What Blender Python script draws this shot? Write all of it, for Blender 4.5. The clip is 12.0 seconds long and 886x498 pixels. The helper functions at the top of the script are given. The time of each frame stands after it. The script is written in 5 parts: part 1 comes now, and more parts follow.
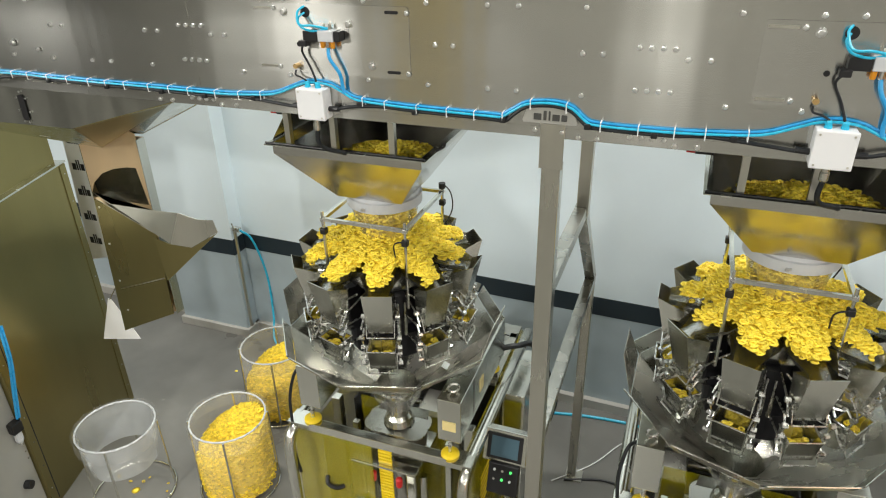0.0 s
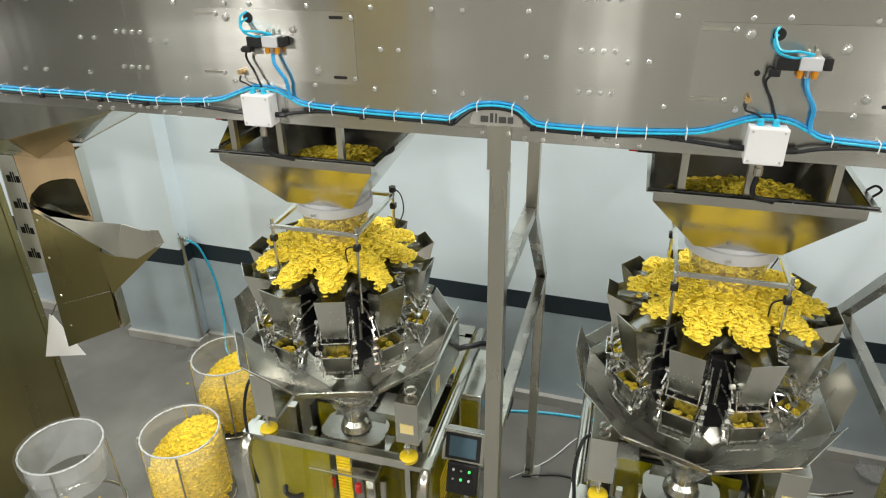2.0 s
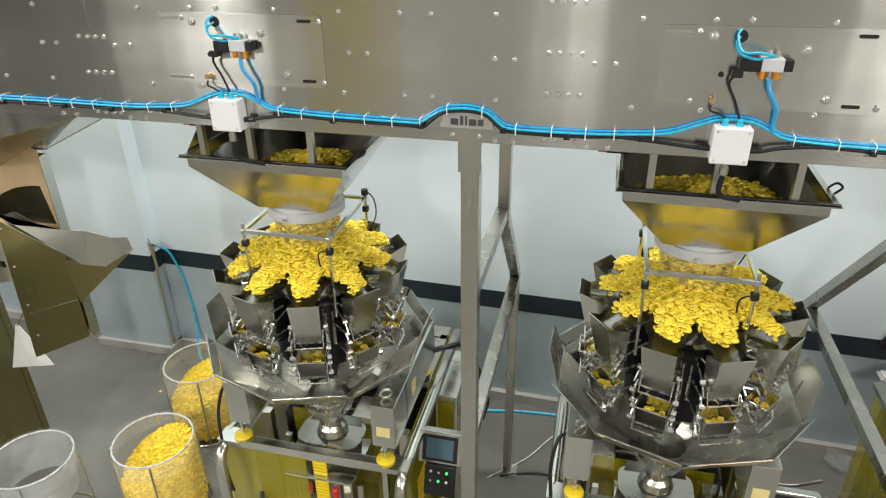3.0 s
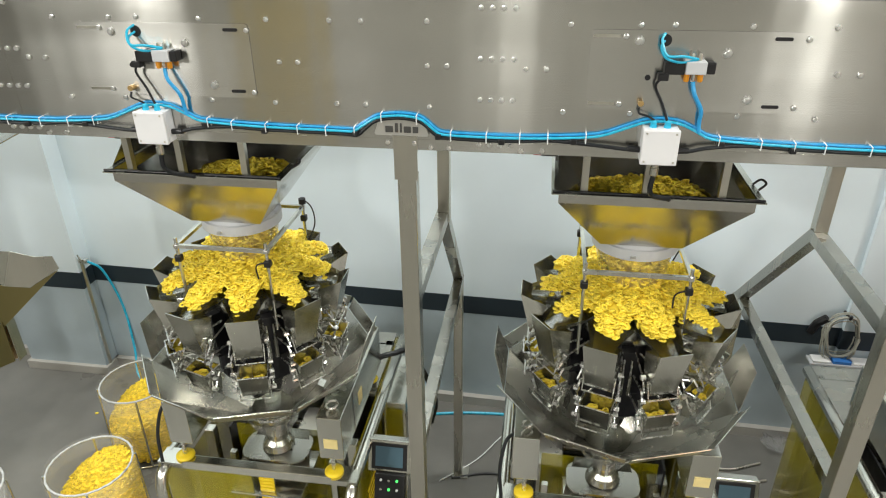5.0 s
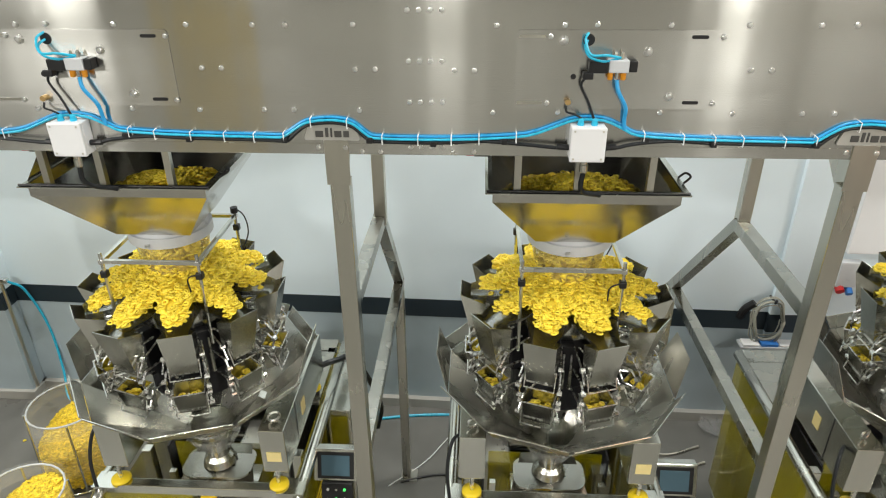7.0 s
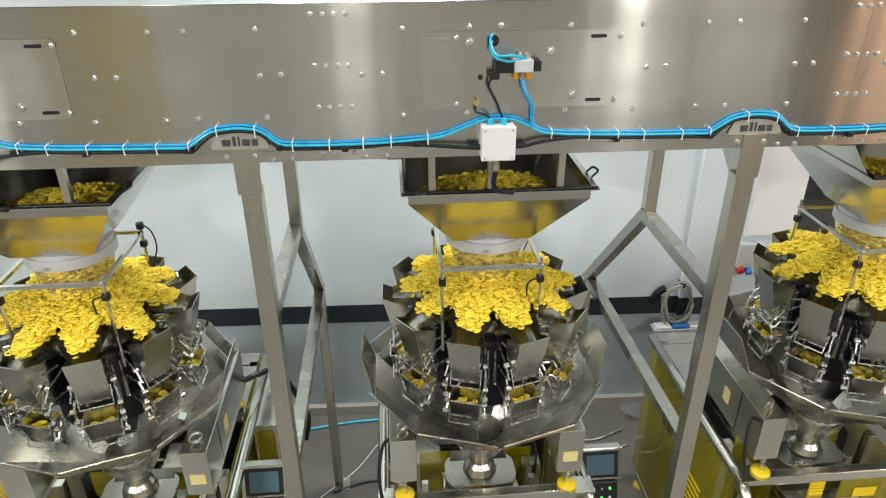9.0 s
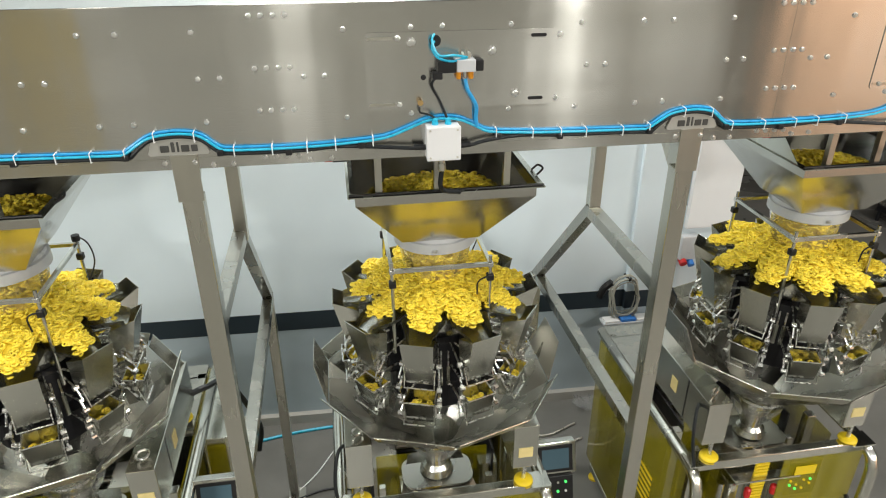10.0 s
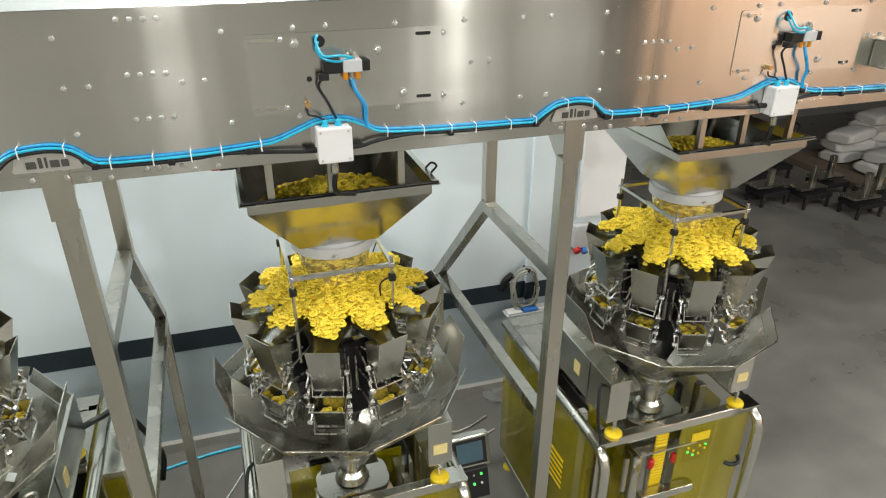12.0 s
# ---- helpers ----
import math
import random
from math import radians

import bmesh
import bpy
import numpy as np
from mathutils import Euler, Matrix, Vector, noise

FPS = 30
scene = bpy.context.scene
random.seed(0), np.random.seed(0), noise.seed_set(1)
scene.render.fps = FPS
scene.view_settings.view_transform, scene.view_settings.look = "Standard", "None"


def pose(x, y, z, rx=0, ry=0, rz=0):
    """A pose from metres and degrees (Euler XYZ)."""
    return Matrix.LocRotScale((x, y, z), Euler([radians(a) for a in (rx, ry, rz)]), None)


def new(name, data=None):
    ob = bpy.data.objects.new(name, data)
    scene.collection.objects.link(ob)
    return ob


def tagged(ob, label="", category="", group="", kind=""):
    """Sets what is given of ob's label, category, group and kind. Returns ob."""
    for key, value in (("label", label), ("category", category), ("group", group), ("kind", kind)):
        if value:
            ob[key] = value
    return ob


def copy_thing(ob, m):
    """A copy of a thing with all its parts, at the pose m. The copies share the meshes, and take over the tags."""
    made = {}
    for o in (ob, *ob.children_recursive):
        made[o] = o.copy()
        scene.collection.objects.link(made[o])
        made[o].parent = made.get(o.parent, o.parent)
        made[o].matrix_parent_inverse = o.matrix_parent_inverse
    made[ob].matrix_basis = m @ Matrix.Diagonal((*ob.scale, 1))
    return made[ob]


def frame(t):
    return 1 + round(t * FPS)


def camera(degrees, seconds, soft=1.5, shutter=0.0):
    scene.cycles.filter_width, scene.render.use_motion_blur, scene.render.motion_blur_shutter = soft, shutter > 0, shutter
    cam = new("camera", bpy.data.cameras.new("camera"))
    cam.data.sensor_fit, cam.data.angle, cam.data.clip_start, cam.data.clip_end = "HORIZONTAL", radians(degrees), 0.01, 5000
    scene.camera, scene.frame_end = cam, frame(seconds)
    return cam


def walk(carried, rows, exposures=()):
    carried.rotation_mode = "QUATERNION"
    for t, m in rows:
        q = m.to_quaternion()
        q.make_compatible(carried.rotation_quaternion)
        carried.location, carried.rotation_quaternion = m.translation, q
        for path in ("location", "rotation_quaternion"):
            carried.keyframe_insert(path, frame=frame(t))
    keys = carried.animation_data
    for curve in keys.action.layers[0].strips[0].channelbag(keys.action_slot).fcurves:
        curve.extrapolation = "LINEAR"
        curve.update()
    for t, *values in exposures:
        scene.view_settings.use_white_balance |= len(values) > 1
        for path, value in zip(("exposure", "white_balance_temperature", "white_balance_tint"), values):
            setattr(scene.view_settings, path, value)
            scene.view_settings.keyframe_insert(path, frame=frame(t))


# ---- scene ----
EXPO = [(0.0, -0.36)]
cam = camera(66.84, 12.0, soft=1.1)
# seconds, place, then heading, pitch and lean in degrees
ROWS = [
    (0.0, 0.562, -2.512, 4.110, 20.89, -27.64, -1.25),
    (0.5, 0.562, -2.513, 4.108, 19.77, -27.59, -1.17),
    (1.0, 0.564, -2.518, 4.109, 18.63, -27.55, -1.06),
    (1.5, 0.567, -2.519, 4.112, 17.51, -27.51, -0.99),
    (2.0, 0.570, -2.525, 4.118, 16.34, -27.50, -0.93),
    (2.5, 0.575, -2.524, 4.124, 15.20, -27.53, -0.93),
    (3.0, 0.581, -2.521, 4.129, 13.97, -27.52, -0.83),
    (5.0, 0.600, -2.492, 4.144, 8.75, -27.47, -0.59),
    (5.5, 0.604, -2.489, 4.145, 7.43, -27.46, -0.56),
    (6.0, 0.609, -2.483, 4.143, 6.10, -27.43, -0.54),
    (6.5, 0.615, -2.480, 4.143, 4.74, -27.40, -0.50),
    (8.5, 0.631, -2.479, 4.147, -2.35, -27.30, -0.30),
    (9.0, 0.631, -2.479, 4.145, -4.39, -27.22, -0.27),
    (9.5, 0.631, -2.478, 4.141, -6.81, -27.14, -0.12),
    (10.0, 0.635, -2.477, 4.136, -9.18, -27.02, -0.08),
    (10.5, 0.638, -2.478, 4.132, -11.56, -26.94, -0.03),
    (11.0, 0.642, -2.479, 4.127, -13.75, -26.86, 0.03),
    (11.5, 0.643, -2.480, 4.123, -16.16, -26.79, 0.04),
    (12.0, 0.644, -2.479, 4.120, -18.53, -26.74, 0.09),
]


def aim(x, y, z, heading, pitch, lean):
    return pose(x, y, z, 0, 0, heading) @ pose(0, 0, 0, 90 + pitch) @ pose(0, 0, 0, 0, 0, lean)


walk(cam, [(t, aim(*row)) for t, *row in ROWS], EXPO)


# ---------------------------------------------------------------- world and lamps
FLOOR = -0.35
world = bpy.data.worlds.new("hall_air")
scene.world = world
world.use_nodes = True
world.node_tree.nodes["Background"].inputs[0].default_value = (0.75, 0.85, 1.0, 1)
world.node_tree.nodes["Background"].inputs[1].default_value = 0.25


# ---------------------------------------------------------------- materials
def mat(name, color, rough=0.5, metal=0.0, var=0.15, scale=6.0, bump=0.0, bscale=60.0, stretch=(1, 1, 1), aniso=0.0, island=0.0, rvar=0.1, trans=0.0, alpha=1.0, ior=1.45, random_object=0.0, wave=0.0):
    m = bpy.data.materials.new(name)
    m.use_nodes = True
    nt = m.node_tree
    b = nt.nodes["Principled BSDF"]
    b.inputs["Metallic"].default_value = metal
    b.inputs["IOR"].default_value = ior
    b.inputs["Transmission Weight"].default_value = trans
    b.inputs["Alpha"].default_value = alpha
    co = nt.nodes.new("ShaderNodeTexCoord")
    mp = nt.nodes.new("ShaderNodeMapping")
    mp.inputs["Scale"].default_value = stretch
    nt.links.new(co.outputs["Object"], mp.inputs[0])
    big = nt.nodes.new("ShaderNodeTexNoise")
    big.inputs["Scale"].default_value = scale
    big.inputs["Detail"].default_value = 5
    nt.links.new(mp.outputs[0], big.inputs[0])
    mix = nt.nodes.new("ShaderNodeMix")
    mix.data_type = "RGBA"
    mix.inputs[6].default_value = (*[c * (1 - var) for c in color], 1)
    mix.inputs[7].default_value = (*[min(1, c * (1 + var)) for c in color], 1)
    nt.links.new(big.outputs["Fac"], mix.inputs[0])
    last = mix.outputs[2]
    if island or random_object:
        hv = nt.nodes.new("ShaderNodeHueSaturation")
        if island:
            src = nt.nodes.new("ShaderNodeNewGeometry").outputs["Random Per Island"]
        else:
            src = nt.nodes.new("ShaderNodeObjectInfo").outputs["Random"]
        mr = nt.nodes.new("ShaderNodeMapRange")
        k = island or random_object
        mr.inputs[3].default_value, mr.inputs[4].default_value = 1 - k, 1 + k
        nt.links.new(src, mr.inputs[0])
        nt.links.new(mr.outputs[0], hv.inputs["Value"])
        nt.links.new(last, hv.inputs["Color"])
        last = hv.outputs[0]
    nt.links.new(last, b.inputs["Base Color"])
    fine = nt.nodes.new("ShaderNodeTexNoise")
    fine.inputs["Scale"].default_value = bscale
    fine.inputs["Detail"].default_value = 4
    nt.links.new(mp.outputs[0], fine.inputs[0])
    rr = nt.nodes.new("ShaderNodeMapRange")
    rr.inputs[1].default_value, rr.inputs[2].default_value = 0.3, 0.7
    rr.inputs[3].default_value, rr.inputs[4].default_value = max(0.02, rough - rvar), min(1, rough + rvar)
    nt.links.new(big.outputs["Fac"], rr.inputs[0])
    nt.links.new(rr.outputs[0], b.inputs["Roughness"])
    if bump:
        bn = nt.nodes.new("ShaderNodeBump")
        bn.inputs["Strength"].default_value = bump
        bn.inputs["Distance"].default_value = 0.004
        nt.links.new(fine.outputs["Fac"], bn.inputs["Height"])
        nt.links.new(bn.outputs[0], b.inputs["Normal"])
        if wave:
            # gentle buckling of a long thin sheet
            mw = nt.nodes.new("ShaderNodeMapping")
            mw.inputs["Scale"].default_value = (2.0, 0, 0)
            nt.links.new(co.outputs["Object"], mw.inputs[0])
            wn = nt.nodes.new("ShaderNodeTexNoise")
            wn.inputs["Scale"].default_value = 1.6
            wn.inputs["Detail"].default_value = 2
            nt.links.new(mw.outputs[0], wn.inputs[0])
            wb = nt.nodes.new("ShaderNodeBump")
            wb.inputs["Strength"].default_value = 1.0
            wb.inputs["Distance"].default_value = wave
            nt.links.new(wn.outputs["Fac"], wb.inputs["Height"])
            nt.links.new(wb.outputs[0], bn.inputs["Normal"])
    if aniso:
        b.inputs["Anisotropic"].default_value = aniso
        tv = nt.nodes.new("ShaderNodeCombineXYZ")
        tv.inputs[2].default_value = 1.0
        nt.links.new(tv.outputs[0], b.inputs["Tangent"])
    return m


def emission(name, color, strength):
    m = bpy.data.materials.new(name)
    m.use_nodes = True
    b = m.node_tree.nodes["Principled BSDF"]
    b.inputs["Base Color"].default_value = (*color, 1)
    b.inputs["Emission Color"].default_value = (*color, 1)
    b.inputs["Emission Strength"].default_value = strength
    return m


BRUSHED = mat("brushed_steel_sheet", (0.62, 0.615, 0.58), 0.18, 1.0, 0.06, 3, 0.05, 220, (0.05, 1, 1), aniso=1.0, rvar=0.05, wave=0.0045)
PANEL = mat("brushed_cover_sheet", (0.66, 0.655, 0.62), 0.23, 1.0, 0.06, 3, 0.05, 220, (0.05, 1, 1), aniso=0.9, rvar=0.05, wave=0.0045)
STEEL = mat("satin_steel", (0.66, 0.66, 0.60), 0.22, 1.0, 0.20, 7, 0.025, 300, (1, 1, 0.15), rvar=0.07)
POLISHED = mat("polished_steel", (0.60, 0.59, 0.55), 0.21, 1.0, 0.06, 9, 0.02, 200, rvar=0.06)
TUBE = mat("steel_tube", (0.60, 0.585, 0.52), 0.30, 1.0, 0.25, 5, 0.05, 160, (1, 1, 0.1))
# darker copy of the tube steel, shade and dark reflections put into its colour
SHADED_STEEL = mat("shaded_steel_tube", (0.45, 0.44, 0.395), 0.25, 1.0, 0.25, 5, 0.05, 160, (1, 1, 0.1))
BOLT = mat("zinc_bolt", (0.72, 0.72, 0.70), 0.28, 1.0, 0.05, 40)
DARK = mat("dark_grey_casting", (0.022, 0.022, 0.025), 0.42, 0.2, 0.3, 20, 0.05)
BLACK = mat("black_plastic", (0.012, 0.012, 0.013), 0.4, 0, 0.2, 30)
CABLE = mat("black_cable", (0.01, 0.012, 0.014), 0.45, 0, 0.2, 30)
BLUE = mat("blue_hose", (0.03, 0.34, 0.70), 0.3, 0, 0.1, 20)
CYAN = mat("light_blue_hose", (0.03, 0.48, 0.72), 0.3, 0, 0.1, 20)
WHITEBOX = mat("light_grey_plastic", (0.80, 0.81, 0.82), 0.4, 0, 0.02, 10)
WHITERING = mat("white_plastic", (0.58, 0.60, 0.62), 0.35, 0, 0.06, 14)
ORANGE = mat("orange_plastic", (0.85, 0.34, 0.02), 0.35, 0, 0.05, 20)
YCAP = mat("yellow_plastic", (0.85, 0.62, 0.02), 0.4, 0, 0.06, 20)
PASTA = mat("dry_yellow_pasta", (0.99, 0.75, 0.07), 0.42, 0, 0.08, 40, 0.05, 300, island=0.14)
PASTA_DARK = mat("yellow_snack_pellets", (0.97, 0.67, 0.05), 0.55, 0, 0.15, 40, 0.1, 300, island=0.32)
ACRYL = mat("yellow_tinted_acrylic", (0.36, 0.31, 0.003), 0.08, 0, 0.25, 3, alpha=0.52)
CLEAR = mat("clear_film", (0.95, 0.97, 0.98), 0.14, 0, 0.02, 8, 0.9, 9, trans=0.85, ior=1.2, alpha=0.55)
FILM = mat("hazy_bag_film", (0.88, 0.90, 0.90), 0.16, 0, 0.05, 8, 1.0, 10, alpha=0.13)
# steel with the yellow-olive reflections of its surroundings put into the colour
COLUMN = mat("olive_reflection_steel", (0.31, 0.265, 0.115), 0.30, 1.0, 0.35, 1.5, 0.04, 120, (1, 1, 0.2), rvar=0.06)
EMPTYBAG = mat("milky_bag_film", (0.85, 0.90, 0.96), 0.16, 0, 0.1, 8, 1.0, 10, alpha=0.33)
# steel with an orange reflection painted in as a tan base colour
TAN_REFLECT = mat("tan_reflection_steel", (0.85, 0.64, 0.40), 0.48, 1.0, 0.2, 3, 0.04, 120, (1, 1, 0.2), rvar=0.06)
HOOP = mat("white_bag_hem", (0.55, 0.57, 0.58), 0.30, 0, 0.4, 30)
WALLP = mat("pale_wall_paint", (0.73, 0.83, 0.89), 0.6, 0, 0.08, 1.2, 0.03, 40)
WALLG = mat("grey_wall_paint", (0.43, 0.51, 0.56), 0.38, 0, 0.3, 1.5, 0.03, 40)
STRIPE = mat("dark_stripe_paint", (0.018, 0.03, 0.04), 0.5, 0, 0.1, 3)
KERB = mat("concrete_kerb", (0.42, 0.41, 0.38), 0.7, 0, 0.12, 5, 0.2, 60)
CONC = mat("polished_concrete", (0.165, 0.163, 0.150), 0.34, 0, 0.6, 1.3, 0.08, 30, rvar=0.12)
CEIL = mat("grey_ceiling_sheet", (0.08, 0.08, 0.085), 0.6, 0, 0.05, 2)
# unseen wall, made paler than the hall to brighten reflections in the steel
SOUTHW = mat("reflector_wall_paint", (0.40, 0.39, 0.355), 0.7, 0, 0.15, 0.5)
# colour for the unseen panel behind the beam's yellowish band
TAN = mat("tan_reflector_sheet", (0.42, 0.355, 0.20), 0.6, 0, 0.15, 1)
# colour for the unseen panel that tints the beam's right end
PEACH = mat("peach_reflector_paint", (0.85, 0.55, 0.38), 0.6, 0, 0.12, 0.8)
HALLW = mat("hall_wall_paint", (0.20, 0.20, 0.19), 0.7, 0, 0.2, 1)
SACK = mat("woven_white_sack", (0.55, 0.55, 0.54), 0.7, 0, 0.12, 5, 0.3, 60, random_object=0.15)
PALLET = mat("grey_old_wood", (0.14, 0.11, 0.08), 0.8, 0, 0.25, 6, 0.2, 60)
CARD = mat("brown_cardboard", (0.42, 0.24, 0.12), 0.7, 0, 0.15, 5)
LCD = emission("lit_screen", (0.05, 0.10, 0.13), 0.12)
LED = emission("green_led", (0.1, 1.0, 0.2), 0.9)
COILC = mat("beige_cable", (0.42, 0.42, 0.36), 0.5, 0, 0.15, 20)
PAPER = mat("white_paper", (0.85, 0.86, 0.86), 0.6, 0, 0.03, 8)
INK = mat("black_ink", (0.012, 0.012, 0.014), 0.5, 0, 0.1, 20)
RED = mat("red_plastic", (0.55, 0.02, 0.02), 0.4, 0, 0.1, 20)
BOOT = mat("dull_grey_sheet", (0.42, 0.42, 0.39), 0.5, 0.3, 0.12, 3, 0.04, 120)
PLATE = mat("engraved_steel_plate", (0.46, 0.455, 0.42), 0.5, 0.6, 0.05, 10)
LETTER = mat("dark_etched_mark", (0.10, 0.10, 0.095), 0.5, 0.6, 0.1, 20)
TRAYB = mat("blue_print_paper", (0.04, 0.2, 0.6), 0.5, 0, 0.2, 20)


# ---------------------------------------------------------------- mesh helpers
ORG = {}


def root(name, base, label, category, group="", kind=""):
    ob = new(name)
    ob.location = base
    ob.empty_display_size = 0.1
    ORG[ob] = Vector(base)
    return tagged(ob, label, category, group, kind)


def finish(name, bm, material, smooth=False):
    me = bpy.data.meshes.new(name)
    if smooth:
        for f in bm.faces:
            f.smooth = True
    bm.to_mesh(me)
    bm.free()
    me.materials.append(material)
    return me


def part(name, bm, material, parent, label="", smooth=False):
    """Links a bmesh in world metres as one mesh under a thing or a part."""
    o = ORG[parent]
    bm.transform(Matrix.Translation(-o))
    ob = new(name, finish(name, bm, material, smooth))
    ob.parent = parent
    ORG[ob] = o
    return tagged(ob, label)


def thing(name, bm, material, label, category, group="", kind="", smooth=False, base=None):
    if base is not None:
        bm.transform(Matrix.Translation(-Vector(base)))
    ob = new(name, finish(name, bm, material, smooth))
    if base is not None:
        ob.location = base
    ORG[ob] = Vector(base) if base is not None else Vector((0, 0, 0))
    return tagged(ob, label, category, group, kind)


def shared(name, me, parent, at, turn=None, label=""):
    """One more object on a shared mesh, at a place in the world, under parent."""
    ob = new(name, me)
    ob.parent = parent
    ob.matrix_basis = Matrix.Translation(Vector(at) - ORG[parent]) @ (turn or Matrix.Identity(4))
    return tagged(ob, label)


def box(x0, x1, y0, y1, z0, z1, bevel=0.0, bm=None):
    own = bm is None
    bm = bm or bmesh.new()
    r = bmesh.ops.create_cube(bm, size=1)
    vs = r["verts"]
    bmesh.ops.transform(bm, matrix=Matrix.Translation(((x0 + x1) / 2, (y0 + y1) / 2, (z0 + z1) / 2)) @ Matrix.Diagonal((x1 - x0, y1 - y0, z1 - z0, 1)), verts=vs)
    if bevel:
        es = {e for v in vs for e in v.link_edges}
        bmesh.ops.bevel(bm, geom=list(es), offset=bevel, segments=2, affect="EDGES", profile=0.5)
    return bm


def loft(rings, close=True, cap0=False, cap1=False, bm=None):
    """Skin through rings of points of equal count."""
    bm = bm or bmesh.new()
    vs = [[bm.verts.new(p) for p in ring] for ring in rings]
    n = len(rings[0])
    for a, b in zip(vs, vs[1:]):
        for i in range(n if close else n - 1):
            j = (i + 1) % n
            bm.faces.new((a[i], a[j], b[j], b[i]))
    if cap0:
        bm.faces.new(list(reversed(vs[0])))
    if cap1:
        bm.faces.new(vs[-1])
    return bm


def ngon(cx, cy, z, r, n, a0=0.0, sx=1, sy=1):
    return [(cx + sx * r * math.cos(a0 + 2 * math.pi * i / n), cy + sy * r * math.sin(a0 + 2 * math.pi * i / n), z) for i in range(n)]


def lathe(cx, cy, profile, n=28, bm=None, a0=0.0, caps=True):
    return loft([ngon(cx, cy, z, max(r, 1e-4), n, a0) for r, z in profile], True, caps, caps, bm)


def tube(points, r, n=8, bm=None, square=False):
    """A pipe along points."""
    bm = bm or bmesh.new()
    pts = [Vector(p) for p in points]
    rings = []
    side = None
    for i, p in enumerate(pts):
        d = (pts[min(i + 1, len(pts) - 1)] - pts[max(i - 1, 0)]).normalized()
        if side is None:
            side = d.cross(Vector((0, 0, 1)))
            if side.length < 0.05:
                side = Vector((1, 0, 0))
        side = (side - d * side.dot(d)).normalized()
        up = side.cross(d)
        if square:
            rings.append([p + (side * a + up * b) * r for a, b in ((1, 1), (-1, 1), (-1, -1), (1, -1))])
        else:
            rings.append([p + (side * math.cos(2 * math.pi * k / n) + up * math.sin(2 * math.pi * k / n)) * r for k in range(n)])
    return loft(rings, True, True, True, bm)


def curve(points, steps=6):
    """Smooth points through the given ones (Catmull-Rom)."""
    p = [Vector(q) for q in points]
    p = [2 * p[0] - p[1]] + p + [2 * p[-1] - p[-2]]
    out = []
    for i in range(1, len(p) - 2):
        for s in range(steps):
            t = s / steps
            a, b, c, d = p[i - 1:i + 3]
            out.append(0.5 * (2 * b + (c - a) * t + (2 * a - 5 * b + 4 * c - d) * t * t + (3 * b - a - 3 * c + d) * t ** 3))
    return out + [p[-2]]


def sheet(corners, thick, bm=None):
    """A flat plate with thickness from its corners in order."""
    bm = bm or bmesh.new()
    c = [Vector(p) for p in corners]
    n = (c[1] - c[0]).cross(c[2] - c[0]).normalized() * thick
    return loft([c, [p + n for p in c]], True, True, True, bm)


def disc_y(x, z, r, y0, y1, n=12, bm=None):
    """A short cylinder along y."""
    a = [(x + r * math.cos(2 * math.pi * i / n), y0, z + r * math.sin(2 * math.pi * i / n)) for i in range(n)]
    b = [(px, y1, pz) for px, _, pz in a]
    return loft([a, b], True, True, True, bm)


PITCH = 2.0
MACHINE_X = (0.008, 2.0, 4.04)      # how far each machine stands along the line
FITTING_X = (0.010, 1.995, 4.075)    # the same for the fittings on the beam


# ---------------------------------------------------------------- hall
WX, WY = -0.03, 2.80        # slope and distance of the back wall


def wall_y(x):
    return WY + WX * x


def slab(name, x0, x1, z0, z1, proud, thick, material, label, category="wall"):
    """A piece of the back wall between two x and two heights."""
    bm = bmesh.new()
    a = [(x0, wall_y(x0) - proud, z0), (x1, wall_y(x1) - proud, z0), (x1, wall_y(x1) - proud, z1), (x0, wall_y(x0) - proud, z1)]
    b = [(x, y + thick + proud, z) for x, y, z in a]
    loft([a, b], True, True, True, bm)
    return thing(name, bm, material, label, category, kind="structure")


thing("floor", box(-14, 22, -12, 16, FLOOR - 0.2, FLOOR), CONC, "grey polished concrete factory floor with stains", "floor", kind="structure")
slab("wall_north", -14.0, 4.12, FLOOR, 7.0, 0, 0.25, WALLP, "pale grey painted factory wall", "wall")
slab("wainscot", -14.0, 4.12, FLOOR, 0.70, 0.003, 0.0, WALLG, "grey painted lower part of the wall", "wall")
slab("trim_stripe", -14.0, 4.12, 0.70, 0.885, 0.005, 0.0, STRIPE, "dark painted stripe along the wall", "stripe")
slab("baseboard", -14.0, 4.12, FLOOR, FLOOR + 0.1, 0.06, 0.0, KERB, "low concrete kerb at the foot of the wall", "kerb")


def pilaster(x0, x1, y0, y1):
    """A wall pier with the same paint bands as the wall."""
    p = root("wall_pier", ((x0 + x1) / 2, y0, FLOOR), "pale painted wall pier with a dark stripe", "pier", kind="structure")
    part("upper_face", box(x0, x1, y0, y1, 0.885, 7.0), WALLP, p)
    part("stripe", box(x0 - 0.002, x1 + 0.002, y0 - 0.002, y1, 0.70, 0.885), STRIPE, p)
    part("lower_face", box(x0, x1, y0, y1, FLOOR + 0.1, 0.70), WALLG, p)
    part("foot", box(x0 - 0.03, x1 + 0.03, y0 - 0.04, y1, FLOOR, FLOOR + 0.1, 0.006), KERB, p)


pilaster(-4.75, -3.86, 2.72, 3.2)
pilaster(3.22, 4.13, 2.66, 2.95)
thing("ceiling", box(-14, 22, -12, 16, 7.0, 7.2), CEIL, "dark grey sheet ceiling of the hall", "ceiling", kind="structure")
thing("wall_south", box(-14, 22, -11.2, -11, FLOOR, 7), SOUTHW, "plain wall behind the camera", "wall", kind="structure")
